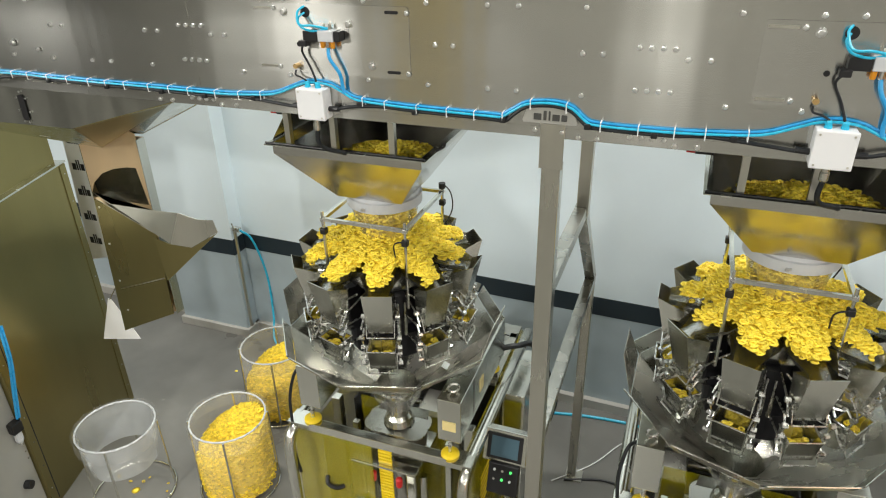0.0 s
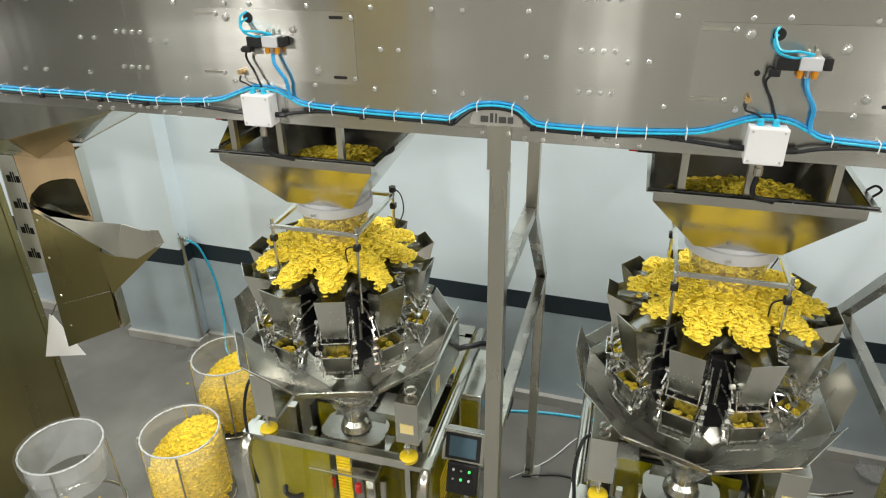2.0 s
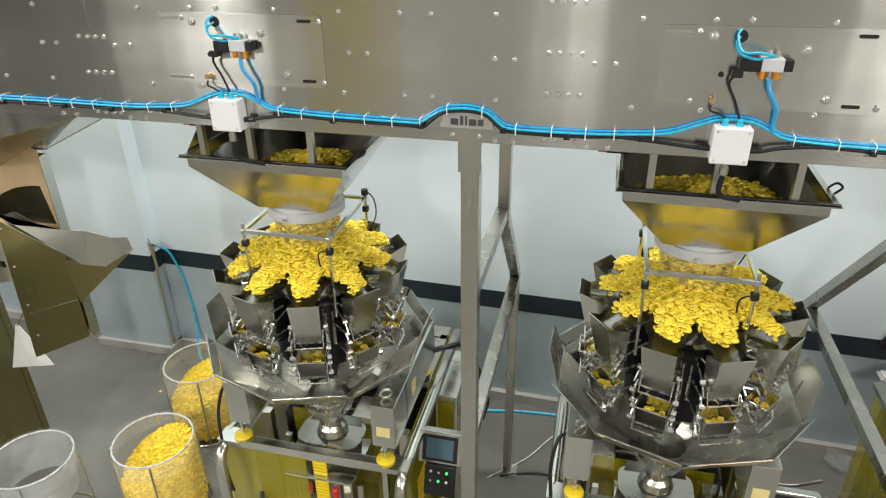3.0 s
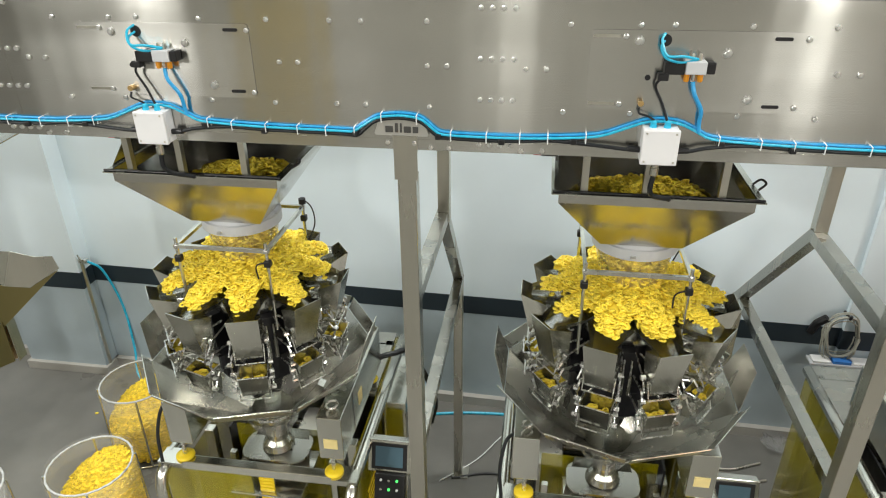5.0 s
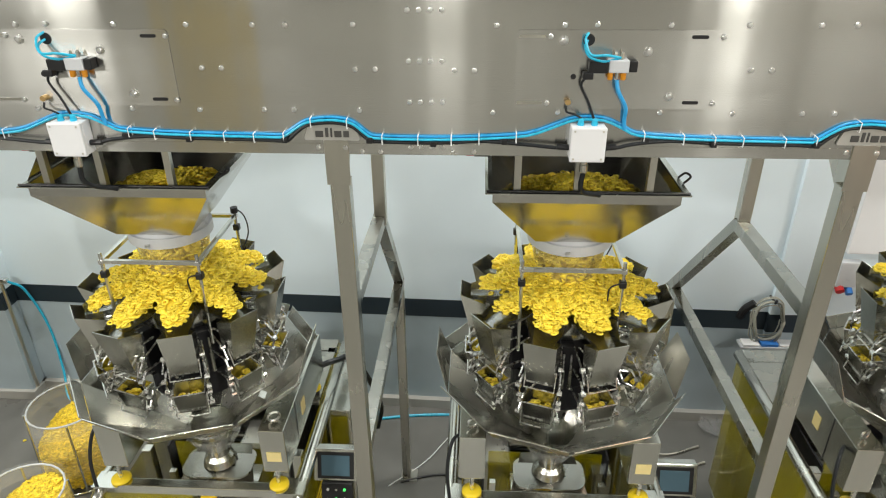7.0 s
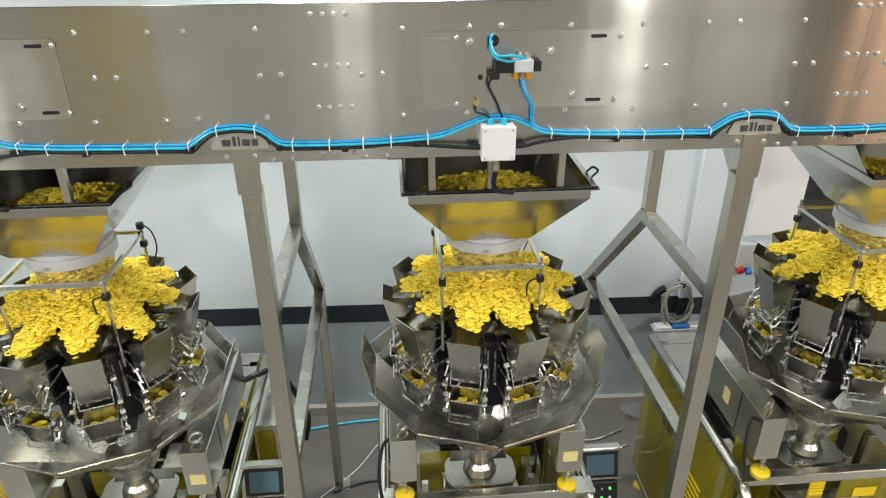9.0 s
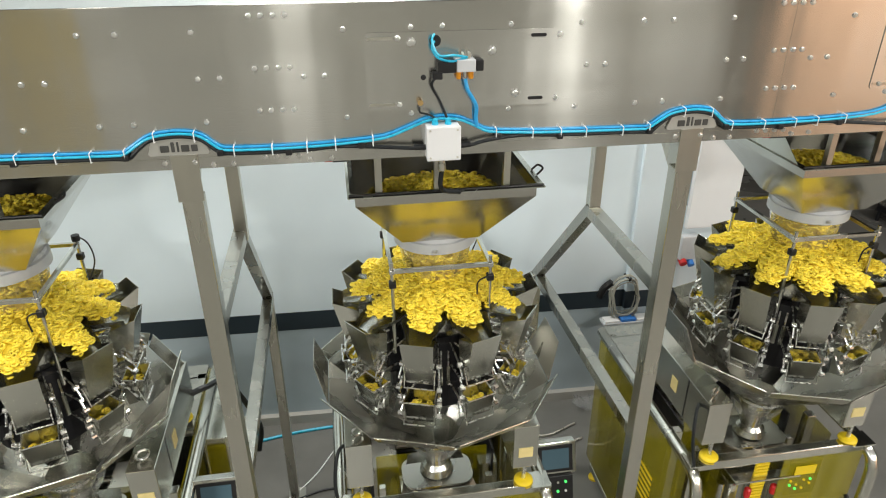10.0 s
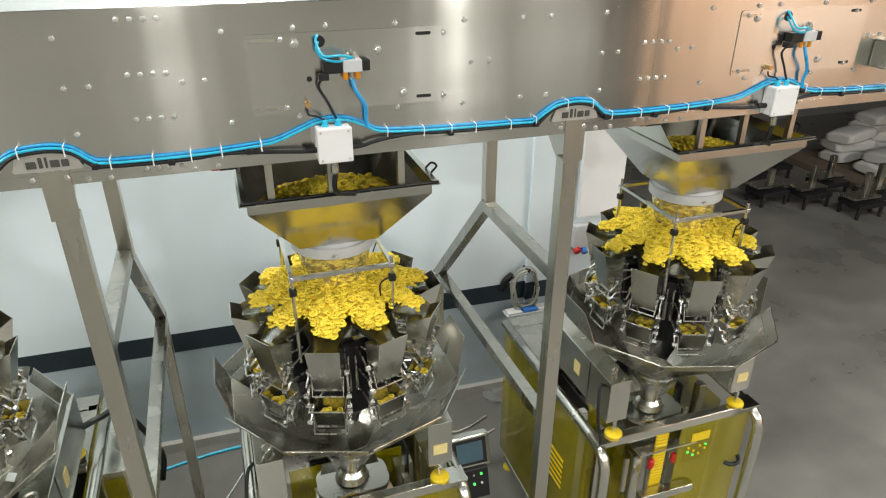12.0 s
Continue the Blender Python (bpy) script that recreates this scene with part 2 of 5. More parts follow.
# added panel behind the camera, mirrored as a yellowish band on the beam
thing("door_1", box(-5.6, -3.9, -10.995, -10.9, FLOOR, 4.2, 0.01), TAN, "unseen tan panel added for a yellowish reflection in the beam", "door", kind="structure")
thing("wall_west", box(-14.2, -14, -12, 16, FLOOR, 7), HALLW, "plain end wall of the hall", "wall", kind="structure")
thing("wall_east", box(22, 22.2, -12, 16, FLOOR, 7), HALLW, "plain far wall of the hall", "wall", kind="structure")
thing("wall_far", box(3.5, 22, 10, 10.2, FLOOR, 7), HALLW, "dark corrugated far wall of the hall", "wall", kind="structure")
thing("wall_return", box(3.90, 4.128, 2.955, 10, FLOOR, 7), WALLP, "pale return wall at the corner", "wall", kind="structure")


def lamp(x, y, z, sx, sy, power, color=(1.0, 0.98, 0.915)):
    ld = bpy.data.lights.new("ceiling_lamp_light", "AREA")
    ld.shape, ld.size, ld.size_y, ld.energy, ld.color = "RECTANGLE", sx, sy, power, color
    lo = new("ceiling_lamp_light", ld)
    lo.location = (x, y, z - 0.09)
    th = root("ceiling_lamp", (x, y, z), "white rectangular ceiling lamp, switched on, placed out of view to light the hall", "lamp", "ceiling lamps")
    part("housing", box(x - sx / 2 - 0.05, x + sx / 2 + 0.05, y - sy / 2 - 0.05, y + sy / 2 + 0.05, z - 0.07, z, 0.01), WHITEBOX, th)
    part("stem", tube([(x, y, z), (x, y, 7.0)], 0.02), STEEL, th)


lamp(2.98, -4.0, 4.8, 0.12, 0.45, 155)
lamp(-3.4, -4.0, 4.8, 0.16, 0.45, 260)
lamp(0.1, -7.5, 5.6, 0.7, 0.5, 300)
# added lamp, brightens the south wall mirrored in the beam
lamp(6.9, -9.2, 5.8, 1.2, 0.5, 240)
lamp(-5.9, -6.0, 6.0, 0.7, 0.5, 260)
# added lamp, lifts the dark chute end on the left
lamp(-8.5, -4.5, 6.0, 1.0, 0.5, 420)
# added panel out of view, gives the beam its peach reflection
thing("wall_partition", box(8.2, 16.0, -8.2, -8.0, FLOOR, 6.0), PEACH, "unseen peach panel added for its reflection in the beam", "wall", kind="structure")
# lamps added only to light the peach panel
for wx in (9.6, 12.8):
    lamp(wx, -6.2, 6.3, 1.5, 0.5, 380)
# two unseen lamps added to brighten the pasta heaps from above
lamp(-1.0, -1.1, 6.4, 0.3, 1.2, 95)
lamp(2.4, -1.1, 6.4, 0.3, 1.2, 95)
# three unseen fill lamps, added so the back wall is bright
lamp(0.5, 2.3, 6.3, 1.5, 0.3, 180)
lamp(-4.5, 1.6, 6.3, 1.5, 0.3, 245)
lamp(5.6, 1.4, 6.3, 1.5, 0.3, 70)
# unseen fill lamp added for the floor at the right
lamp(8.0, -0.8, 6.3, 1.5, 0.35, 330)

# ---------------------------------------------------------------- conveyor beam
BX0, BX1, BZ0, BZ1, BY1 = -6.0, 7.0, 3.268, 3.842, 0.90
beam = root("conveyor_beam", (0, 0, BZ0), "long brushed stainless steel conveyor housing with bolted side panels", "conveyor")
part("side_panel", box(BX0, BX1, 0.0, 0.012, BZ0, BZ1, 0.002), BRUSHED, beam)
part("side_panel", box(BX0, BX1, BY1 - 0.012, BY1, BZ0, BZ1, 0.002), BRUSHED, beam)
part("top_cover", box(BX0, BX1, 0.012, BY1 - 0.012, BZ1 - 0.03, BZ1 - 0.02), BRUSHED, beam)
for k in range(-3, 4):
    x0 = -1.36 + PITCH * k + 0.85
    part("bottom_sheet", box(x0, x0 + 1.12, 0.012, BY1 - 0.012, BZ0 + 0.02, BZ0 + 0.025), STEEL, beam)

for k in (-1, 0, 1, 2):
    part("panel_seam", box(0.4225 + PITCH * k, 0.4236 + PITCH * k, -0.0012, 0.001, BZ0 + 0.002, BZ1 - 0.002), STEEL, beam)
    part("fold_line", box(-1.6 + PITCH * k, 0.4 + PITCH * k, -0.0015, 0.001, 3.3095, 3.3115), STEEL, beam)
hexa = lathe(0, 0, [(0.0105, 0), (0.0105, 0.002), (0.0082, 0.0025), (0.0082, 0.008), (0.006, 0.0095)], 8)
hexa.transform(Matrix.Rotation(radians(90), 4, "X"))
BOLT_MESH = finish("bolt", hexa, BOLT)
hexb = lathe(0, 0, [(0.017, 0), (0.017, 0.003), (0.011, 0.0035), (0.011, 0.012), (0.008, 0.014)], 10)
hexb.transform(Matrix.Rotation(radians(90), 4, "X"))
BIG_BOLT = finish("washer_bolt", hexb, BOLT)
ROWA = [(-1.081, 3.755), (-0.967, 3.757), (-0.712, 3.755), (-1.128, 3.717), (-1.128, 3.478), (-1.085, 3.443), (-0.71, 3.445), (-0.526, 3.715), (-0.526, 3.48)]
ROWB = [(-0.444, 3.755), (-0.446, 3.442), (-0.411, 3.6), (-0.337, 3.6), (-0.2, 3.755), (-0.195, 3.444), (-0.08, 3.755), (-0.08, 3.445), (0.166, 3.757), (0.164, 3.598), (0.238, 3.599)]
ROWC = [(0.17, 3.444), (0.529, 3.595), (0.603, 3.596), (0.679, 3.754), (0.674, 3.44), (0.524, 3.281), (0.605, 3.284), (0.171, 3.281), (0.243, 3.281)]
ROWD = [(0.362 + 0.0405 * i, zz) for i in range(4) for zz in (3.806, 3.629, 3.478, 3.301)]
for k in range(-2, 4):
    for bx, bz in ROWA + ROWB + ROWC + ROWD:
        if -3.6 < bx + PITCH * k < 5.2:
            shared("bolt", BOLT_MESH, beam, (bx + PITCH * k, 0.0 - (0.004 if (bx, bz) in ROWA[3:5] + ROWA[7:] else 0), bz))
    for bx, bz in ((-1.081, 3.703), (-0.782, 3.665), (-0.688, 3.505)):
        if -3.6 < bx + PITCH * k < 5.2:
            shared("bolt", BIG_BOLT, beam, (bx + PITCH * k, -0.003, bz))


def rounded(x0, x1, z0, z1, r, y0, y1, n=5, bm=None):
    """A plate in the x-z plane with rounded corners."""
    pts = []
    for cx, cz, a in ((x1 - r, z1 - r, 0), (x0 + r, z1 - r, 90), (x0 + r, z0 + r, 180), (x1 - r, z0 + r, 270)):
        pts += [(cx + r * math.cos(radians(a + 90 * i / n)), cz + r * math.sin(radians(a + 90 * i / n))) for i in range(n + 1)]
    return loft([[(x, y0, z) for x, z in pts], [(x, y1, z) for x, z in pts]], True, True, True, bm)


# beam fittings, one set for each machine
for k in (-1, 0, 1, 2, 3):
    o = FITTING_X[k] if 0 <= k < 3 else PITCH * k
    if k >= 0:
        pl = part("cover_plate", rounded(-1.243 + o, -0.528 + o, 3.457, 3.738, 0.015, -0.0035, -0.0005), PANEL, beam)
        for sx0, sx1, sz in ((-0.63, -0.572, 3.715), (-0.63, -0.572, 3.482)):
            part("slot", rounded(sx0 + o, sx1 + o, sz - 0.006, sz + 0.006, 0.005, -0.0055, -0.0036), BLACK, pl)
        for sx0, sx1, sz in ((-1.235, -1.14, 3.717), (-1.235, -1.14, 3.478)):
            part("groove", rounded(sx0 + o, sx1 + o, sz - 0.005, sz + 0.005, 0.004, -0.005, -0.0036), TUBE, pl)
        part("port", disc_y(-0.988 + o, 3.705, 0.021, -0.0055, -0.0036, 18), BLACK, pl)
        part("port", disc_y(-1.033 + o, 3.575, 0.010, -0.0055, -0.0036, 14), BLACK, pl)


def junction_box(o):
    b = root("junction_box", (-0.968 + o, 0, 3.272), "light grey plastic junction box on the beam side", "electrical box", "junction boxes on the beam")
    x0, x1 = -1.033 + o, -0.902 + o
    part("body", box(x0 + 0.002, x1 - 0.002, -0.058, -0.001, 3.274, 3.404, 0.004), WHITEBOX, b)
    lid = part("lid", box(x0, x1, -0.078, -0.060, 3.272, 3.406, 0.005), WHITEBOX, b)
    for sx in (x0 + 0.014, x1 - 0.014):
        for sz in (3.286, 3.392):
            part("screw", disc_y(sx, sz, 0.004, -0.0795, -0.077, 8), TUBE, lid)
    for gx in (-0.995, -0.945):
        part("cable_gland", lathe(gx + o, -0.035, [(0.013, 3.404), (0.013, 3.412), (0.011, 3.413), (0.011, 3.425), (0.006, 3.43)], 10), CYAN, b)
    part("side_gland", tube([(x1, -0.03, 3.315), (x1 + 0.045, -0.03, 3.318)], 0.012), BLACK, b)
    part("side_gland", tube([(x0, -0.03, 3.315), (x0 - 0.045, -0.03, 3.318)], 0.012), BLACK, b)
    part("plug", lathe(-0.97 + o, -0.035, [(0.010, 3.215), (0.016, 3.222), (0.016, 3.25), (0.013, 3.252), (0.013, 3.274)], 12), STEEL, b, "grey metal cable plug")
    return b


def valve(o):
    v = root("solenoid_valve", (-0.9 + o, 0, 3.60), "pneumatic solenoid valve with black coils and orange fittings", "valve", "valves on the beam")
    part("body", box(-0.915 + o, -0.845 + o, -0.05, -0.004, 3.598, 3.642, 0.003), WHITERING, v)
    part("coil", box(-0.985 + o, -0.917 + o, -0.048, -0.006, 3.596, 3.638, 0.004), BLACK, v)
    part("end_cap", box(-0.843 + o, -0.815 + o, -0.048, -0.006, 3.600, 3.640, 0.004), BLACK, v)
    part("connector", box(-1.005 + o, -0.968 + o, -0.055, -0.02, 3.575, 3.600, 0.004), BLACK, v)
    for fx in (-0.905, -0.882, -0.859):
        part("fitting", lathe(fx + o, -0.028, [(0.008, 3.57), (0.01, 3.574), (0.01, 3.60)], 10), ORANGE if fx != -0.882 else BOLT, v)
    for fx in (-0.892, -0.868):
        part("silencer", lathe(fx + o, -0.028, [(0.006, 3.642), (0.006, 3.662), (0.003, 3.668)], 8), TUBE, v)
    return v


for k in (0, 1, 2):
    o = FITTING_X[k]
    junction_box(o)
    valve(o)
    for dy, dz in ((0, -0.004), (-0.014, 0.02)):
        thing("air_hose", tube(curve([(-0.988 + o, 0.005, 3.71 + dz), (-1.004 + o, -0.035, 3.69 + dz), (-0.985 + o, -0.05 + dy, 3.655 + dz / 2), (-0.93 + o, -0.045 + dy, 3.642 + dz), (-0.875 + o, -0.03, 3.648)]), 0.0046), CYAN, "light blue air hose looping from a port", "hose", "air hoses")
    thing("air_hose", tube(curve([(-0.882 + o, -0.028, 3.575), (-0.872 + o, -0.04, 3.53), (-0.838 + o, -0.03, 3.47), (-0.835 + o, -0.02, 3.42), (-0.83 + o, -0.02, 3.385)]), 0.0075), BLUE, "blue air hose from valve to beam cable run", "hose", "air hoses")
    thing("sensor_cable", tube(curve([(-0.99 + o, -0.04, 3.585), (-1.005 + o, -0.03, 3.55), (-0.975 + o, -0.03, 3.49), (-0.95 + o, -0.035, 3.43)]), 0.005), CABLE, "black cable from valve to junction box", "cable", "cables")
    thing("sensor_cable", tube(curve([(-0.995 + o, -0.035, 3.43), (-1.02 + o, -0.04, 3.445), (-1.05 + o, -0.03, 3.452), (-1.052 + o, -0.02, 3.47)]), 0.004), CABLE, "black cable ending in a brass sensor", "cable", "cables")
    thing("brass_sensor", disc_y(-1.048 + o, 3.487, 0.011, -0.03, 0.0, 10), mat("brass", (0.8, 0.55, 0.25), 0.3, 1.0), "small brass sensor on the beam", "sensor", "sensors")
    thing("sensor_cable", tube(curve([(-0.97 + o, -0.035, 3.215), (-0.975 + o, -0.03, 3.16), (-0.955 + o, 0.0, 3.12), (-0.90 + o, 0.03, 3.10), (-0.885 + o, 0.045, 3.09)]), 0.010), CABLE, "black cable hanging from plug to hopper rim", "cable", "cables")

# cable run: two blue hoses and a black cable along the beam
run = []
for k in range(-2, 4):
    o = PITCH * k
    hi = k in (0, 1, 2)
    if hi:
        o = FITTING_X[k]
        run += [(-1.35 + o, 3.345), (-1.19 + o, 3.358), (-1.09 + o, 3.393), (-1.01 + o, 3.421), (-0.91 + o, 3.420), (-0.835 + o, 3.389), (-0.78 + o, 3.364), (-0.655 + o, 3.354), (-0.5 + o, 3.348), (-0.175 + o, 3.343)]
    else:
        run += [(-1.35 + o, 3.345), (-1.0 + o, 3.35), (-0.655 + o, 3.352), (-0.5 + o, 3.348), (-0.175 + o, 3.343)]
    o = PITCH * k
    if k < 0:
        run += [(-0.1 + o, 3.344), (0.2 + o, 3.343), (0.52 + o, 3.34)]
        continue
    run += [(-0.131 + o, 3.345), (-0.085 + o, 3.374), (-0.037 + o, 3.401), (0.03 + o, 3.412), (0.09 + o, 3.411), (0.145 + o, 3.397), (0.2 + o, 3.352), (0.244 + o, 3.342), (0.38 + o, 3.339), (0.52 + o, 3.34)]
for n, (dy, dz) in enumerate(((-0.008, 0.006), (-0.016, -0.004))):
    thing("air_hose", tube(curve([(x, dy, z + dz) for x, z in run], 3), 0.0052), BLUE if n == 0 else CYAN, "blue air hose tied along the beam", "hose", "air hoses")
low = []
for k in range(-2, 4):
    o = PITCH * k
    for x, z in ((-1.35, 3.335), (-1.15, 3.325), (-1.06, 3.318), (-0.88, 3.318), (-0.80, 3.335), (-0.655, 3.343), (-0.5, 3.336), (-0.175, 3.331), (-0.12, 3.328), (-0.085, 3.357), (-0.037, 3.391), (0.03, 3.402), (0.09, 3.401), (0.145, 3.385), (0.2, 3.336), (0.244, 3.330), (0.38, 3.326), (0.52, 3.328)):
        if k < 0 and -0.15 < x < 0.22:
            z = 3.330
        if not (k in (0, 1, 2) and -1.03 < x < -0.9):
            low.append((x + o, -0.012 if abs(x + 0.97) > 0.2 else -0.03, z - 0.005))
thing("power_cable", tube(curve(low, 3), 0.0075), CABLE, "black power cable tied under the hoses", "cable", "cables")
tie = tube([(0, -0.03, 0.017), (0, -0.002, 0.02), (0, -0.002, -0.02), (0, -0.028, -0.018), (0, -0.03, 0.017)], 0.0022, 4)
TIE = finish("cable_tie", tie, PAPER)
ties = root("cable_tie_row", (0, 0, 3.33), "white cable ties round the hoses on the beam", "cable tie")
rx = [p for p in run if -3.6 < p[0] < 5.2]
for x in np.arange(-3.5, 5.2, 0.125):
    zz = float(np.interp(x, [p[0] for p in rx], [p[1] for p in rx]))
    if not any(-1.17 < x - PITCH * k < -0.8 for k in (0, 1, 2)):
        shared("cable_tie", TIE, ties, (float(x) + random.uniform(-0.02, 0.02), 0, zz - 0.006))
clip = finish("clip", box(-0.012, 0.012, -0.03, 0.0, -0.014, 0.008, 0.004), BLACK)
for k in (-1, 0, 1, 2):
    for x in (-0.5, -0.125, 0.205, 0.45, 0.72, -0.75):
        zz = float(np.interp(x + PITCH * k, [p[0] for p in rx], [p[1] for p in rx]))
        if -3.5 < x + PITCH * k < 5:
            shared("cable_clip", clip, ties, (x + PITCH * k, 0, zz - 0.016), None, "black cable clip")


# ---------------------------------------------------------------- supports
def support(o):
    s = root("support_frame", (0.07 + o, 0, FLOOR), "welded square steel tube support frame under the conveyor", "support frame", "support frames")
    x0, x1 = 0.032 + o, 0.108 + o
    xm = (x0 + x1) / 2
    part("front_leg", box(x0, x1, 0.0, 0.076, FLOOR, 3.15, 0.004), TUBE, s)
    # gusset bracket with the name plate on top
    part("neck", box(0.022 + o, 0.118 + o, -0.006, 0.0, 3.14, 3.326, 0.002), TUBE, s)
    pts = [(-0.044, 3.328), (0.162, 3.328), (0.167, 3.336), (0.149, 3.384), (0.138, 3.393), (-0.02, 3.393), (-0.031, 3.384), (-0.049, 3.336)]
    br = part("bracket_plate", loft([[(x + o, -0.012, z) for x, z in pts], [(x + o, -0.0035, z) for x, z in pts]], True, True, True), PLATE, s)
    # plain bars in place of the maker's mark
    for a, b, c, d in ((-0.004, 0.026, 3.341, 3.366), (0.034, 0.046, 3.341, 3.378), (0.054, 0.061, 3.341, 3.378), (0.069, 0.097, 3.341, 3.366), (0.104, 0.126, 3.341, 3.366)):
        part("mark", box(a + o, b + o, -0.0145, -0.0122, c, d, 0.002), LETTER, br)
    for bx, bz in ((0.0, 3.296), (0.108, 3.297)):
        shared("bolt", BOLT_MESH, s, (bx + o, -0.006 if bx > 0.05 else 0.0, bz))
    part("upper_rear_post", box(0.047 + o, 0.113 + o, 0.92, 0.99, 2.52, BZ0, 0.004), TUBE, s)
    part("rear_leg", box(0.015 + o, 0.085 + o, 1.80, 1.87, FLOOR, 1.645, 0.004), TUBE, s)
    part("rear_brace", tube([(0.073 + o, 0.94, 2.56), (0.055 + o, 1.84, 1.62)], 0.033, square=True), SHADED_STEEL, s)
    part("upper_tie", tube([(0.073 + o, 0.95, 2.55), (0.07 + o, 0.06, 2.55)], 0.033, square=True), SHADED_STEEL, s)
    part("lower_tie", tube([(0.058 + o, 1.82, 1.64), (0.07 + o, 0.06, 1.66)], 0.033, square=True), SHADED_STEEL, s)
    part("corner_gusset", sheet([(0.07 + o, 0.076, 3.25), (0.07 + o, 0.076, 3.05), (0.07 + o, 0.32, 3.26)], 0.006), TUBE, s)
    for fy in (0.038, 1.835):
        part("foot_plate", box(0.0 + o, 0.14 + o, fy - 0.07, fy + 0.07, FLOOR, FLOOR + 0.012), TUBE, s)
    return s


sup = support(0.0)
ORG.pop(sup)
copy_thing(sup, pose(0.07 + PITCH, 0, FLOOR))


# ---------------------------------------------------------------- pasta
def pasta_rings(places, size, seg=8, sec=4):
    """Many small rings of pasta in one mesh."""
    unit = []
    for i in range(seg):
        a = 2 * math.pi * i / seg
        for j in range(sec):
            b = 2 * math.pi * j / sec
            rr = 0.335 + 0.165 * math.cos(b)
            unit.append((rr * math.cos(a), rr * math.sin(a) * 0.85, 0.165 * math.sin(b)))
    unit = np.array(unit)
    face = np.array([(i * sec + j, ((i + 1) % seg) * sec + j, ((i + 1) % seg) * sec + (j + 1) % sec, i * sec + (j + 1) % sec) for i in range(seg) for j in range(sec)])
    vs, fs = [], []
    for n, p in enumerate(places):
        q = Euler((random.gauss(0, 0.25), random.gauss(0, 0.25), random.uniform(0, 6.3))).to_matrix()
        s = size * random.uniform(0.85, 1.2)
        vs.append(unit @ (np.array(q).T * s) + np.array(p))
        fs.append(face + n * len(unit))
    me = bpy.data.meshes.new("pasta")
    me.from_pydata(np.concatenate(vs).tolist(), [], np.concatenate(fs).tolist())
    me.polygons.foreach_set("use_smooth", [True] * len(me.polygons))
    me.materials.append(PASTA)
    return me


CX, CY = -0.925, 0.50        # middle of the first weigher
HEADS = 10
ANG = [radians(-90 + 18 + 36 * i) for i in range(HEADS)]


LOBES = (0.452, 0.470, 0.438, 0.425, 0.43, 0.425, 0.44, 0.43, 0.445, 0.462)


def heap_height(x, y):
    """Top of the pasta on the cone and the ten pans, or None outside it."""
    r, a = math.hypot(x, y), math.atan2(y, x)
    off = [abs((a - b + math.pi) % (2 * math.pi) - math.pi) for b in ANG]
    d = min(off)
    reach = LOBES[off.index(d)]
    width = 0.088 - 0.048 * max(0, (r - 0.31) / 0.14) + 0.006 * noise.noise((x * 25, y * 25, 4.0))
    if r > reach or (r > 0.21 and r * math.sin(d) > width):
        return None
    lump = 0.012 * noise.noise((x * 9, y * 9, 1.3))
    side = 0.0 if r < 0.21 else 0.020 * (r * math.sin(d) / width) ** 2
    return 2.505 - 0.27 * max(0, r - 0.1) + lump - side - 0.25 * max(0, r - 0.43)


def ring_xf(a, pts):
    """Points (radius, side, height) turned to the head at angle a."""
    c, s = math.cos(a), math.sin(a)
    return [(CX + r * c - w * s, CY + r * s + w * c, z) for r, w, z in pts]


def bucket(name, parent, a, top, bot, z1, z0, lean=0.0):
    """A thin-walled open steel bucket: top and bot are (inner radius, outer radius, half width)."""
    t = 0.003
    (ri, ro, w), (si, so, v) = top, bot
    outer_t = [(ri, -w, z1), (ro, -w, z1 + lean), (ro, w, z1 + lean), (ri, w, z1)]
    outer_b = [(si, -v, z0), (so, -v, z0 + 0.02), (so, v, z0 + 0.02), (si, v, z0)]
    inner_t = [(ri + t, -w + t, z1), (ro - t, -w + t, z1 + lean), (ro - t, w - t, z1 + lean), (ri + t, w - t, z1)]
    inner_b = [(si + t, -v + t, z0 + t), (so - t, -v + t, z0 + t + 0.02), (so - t, v - t, z0 + t + 0.02), (si + t, v - t, z0 + t)]
    bm = loft([ring_xf(a, p) for p in (inner_b, inner_t, outer_t, outer_b)], True, True, True)
    return part(name, bm, STEEL, parent)


STICKER = mat("cream_sticker", (0.75, 0.62, 0.28), 0.5, 0, 0.08, 20)


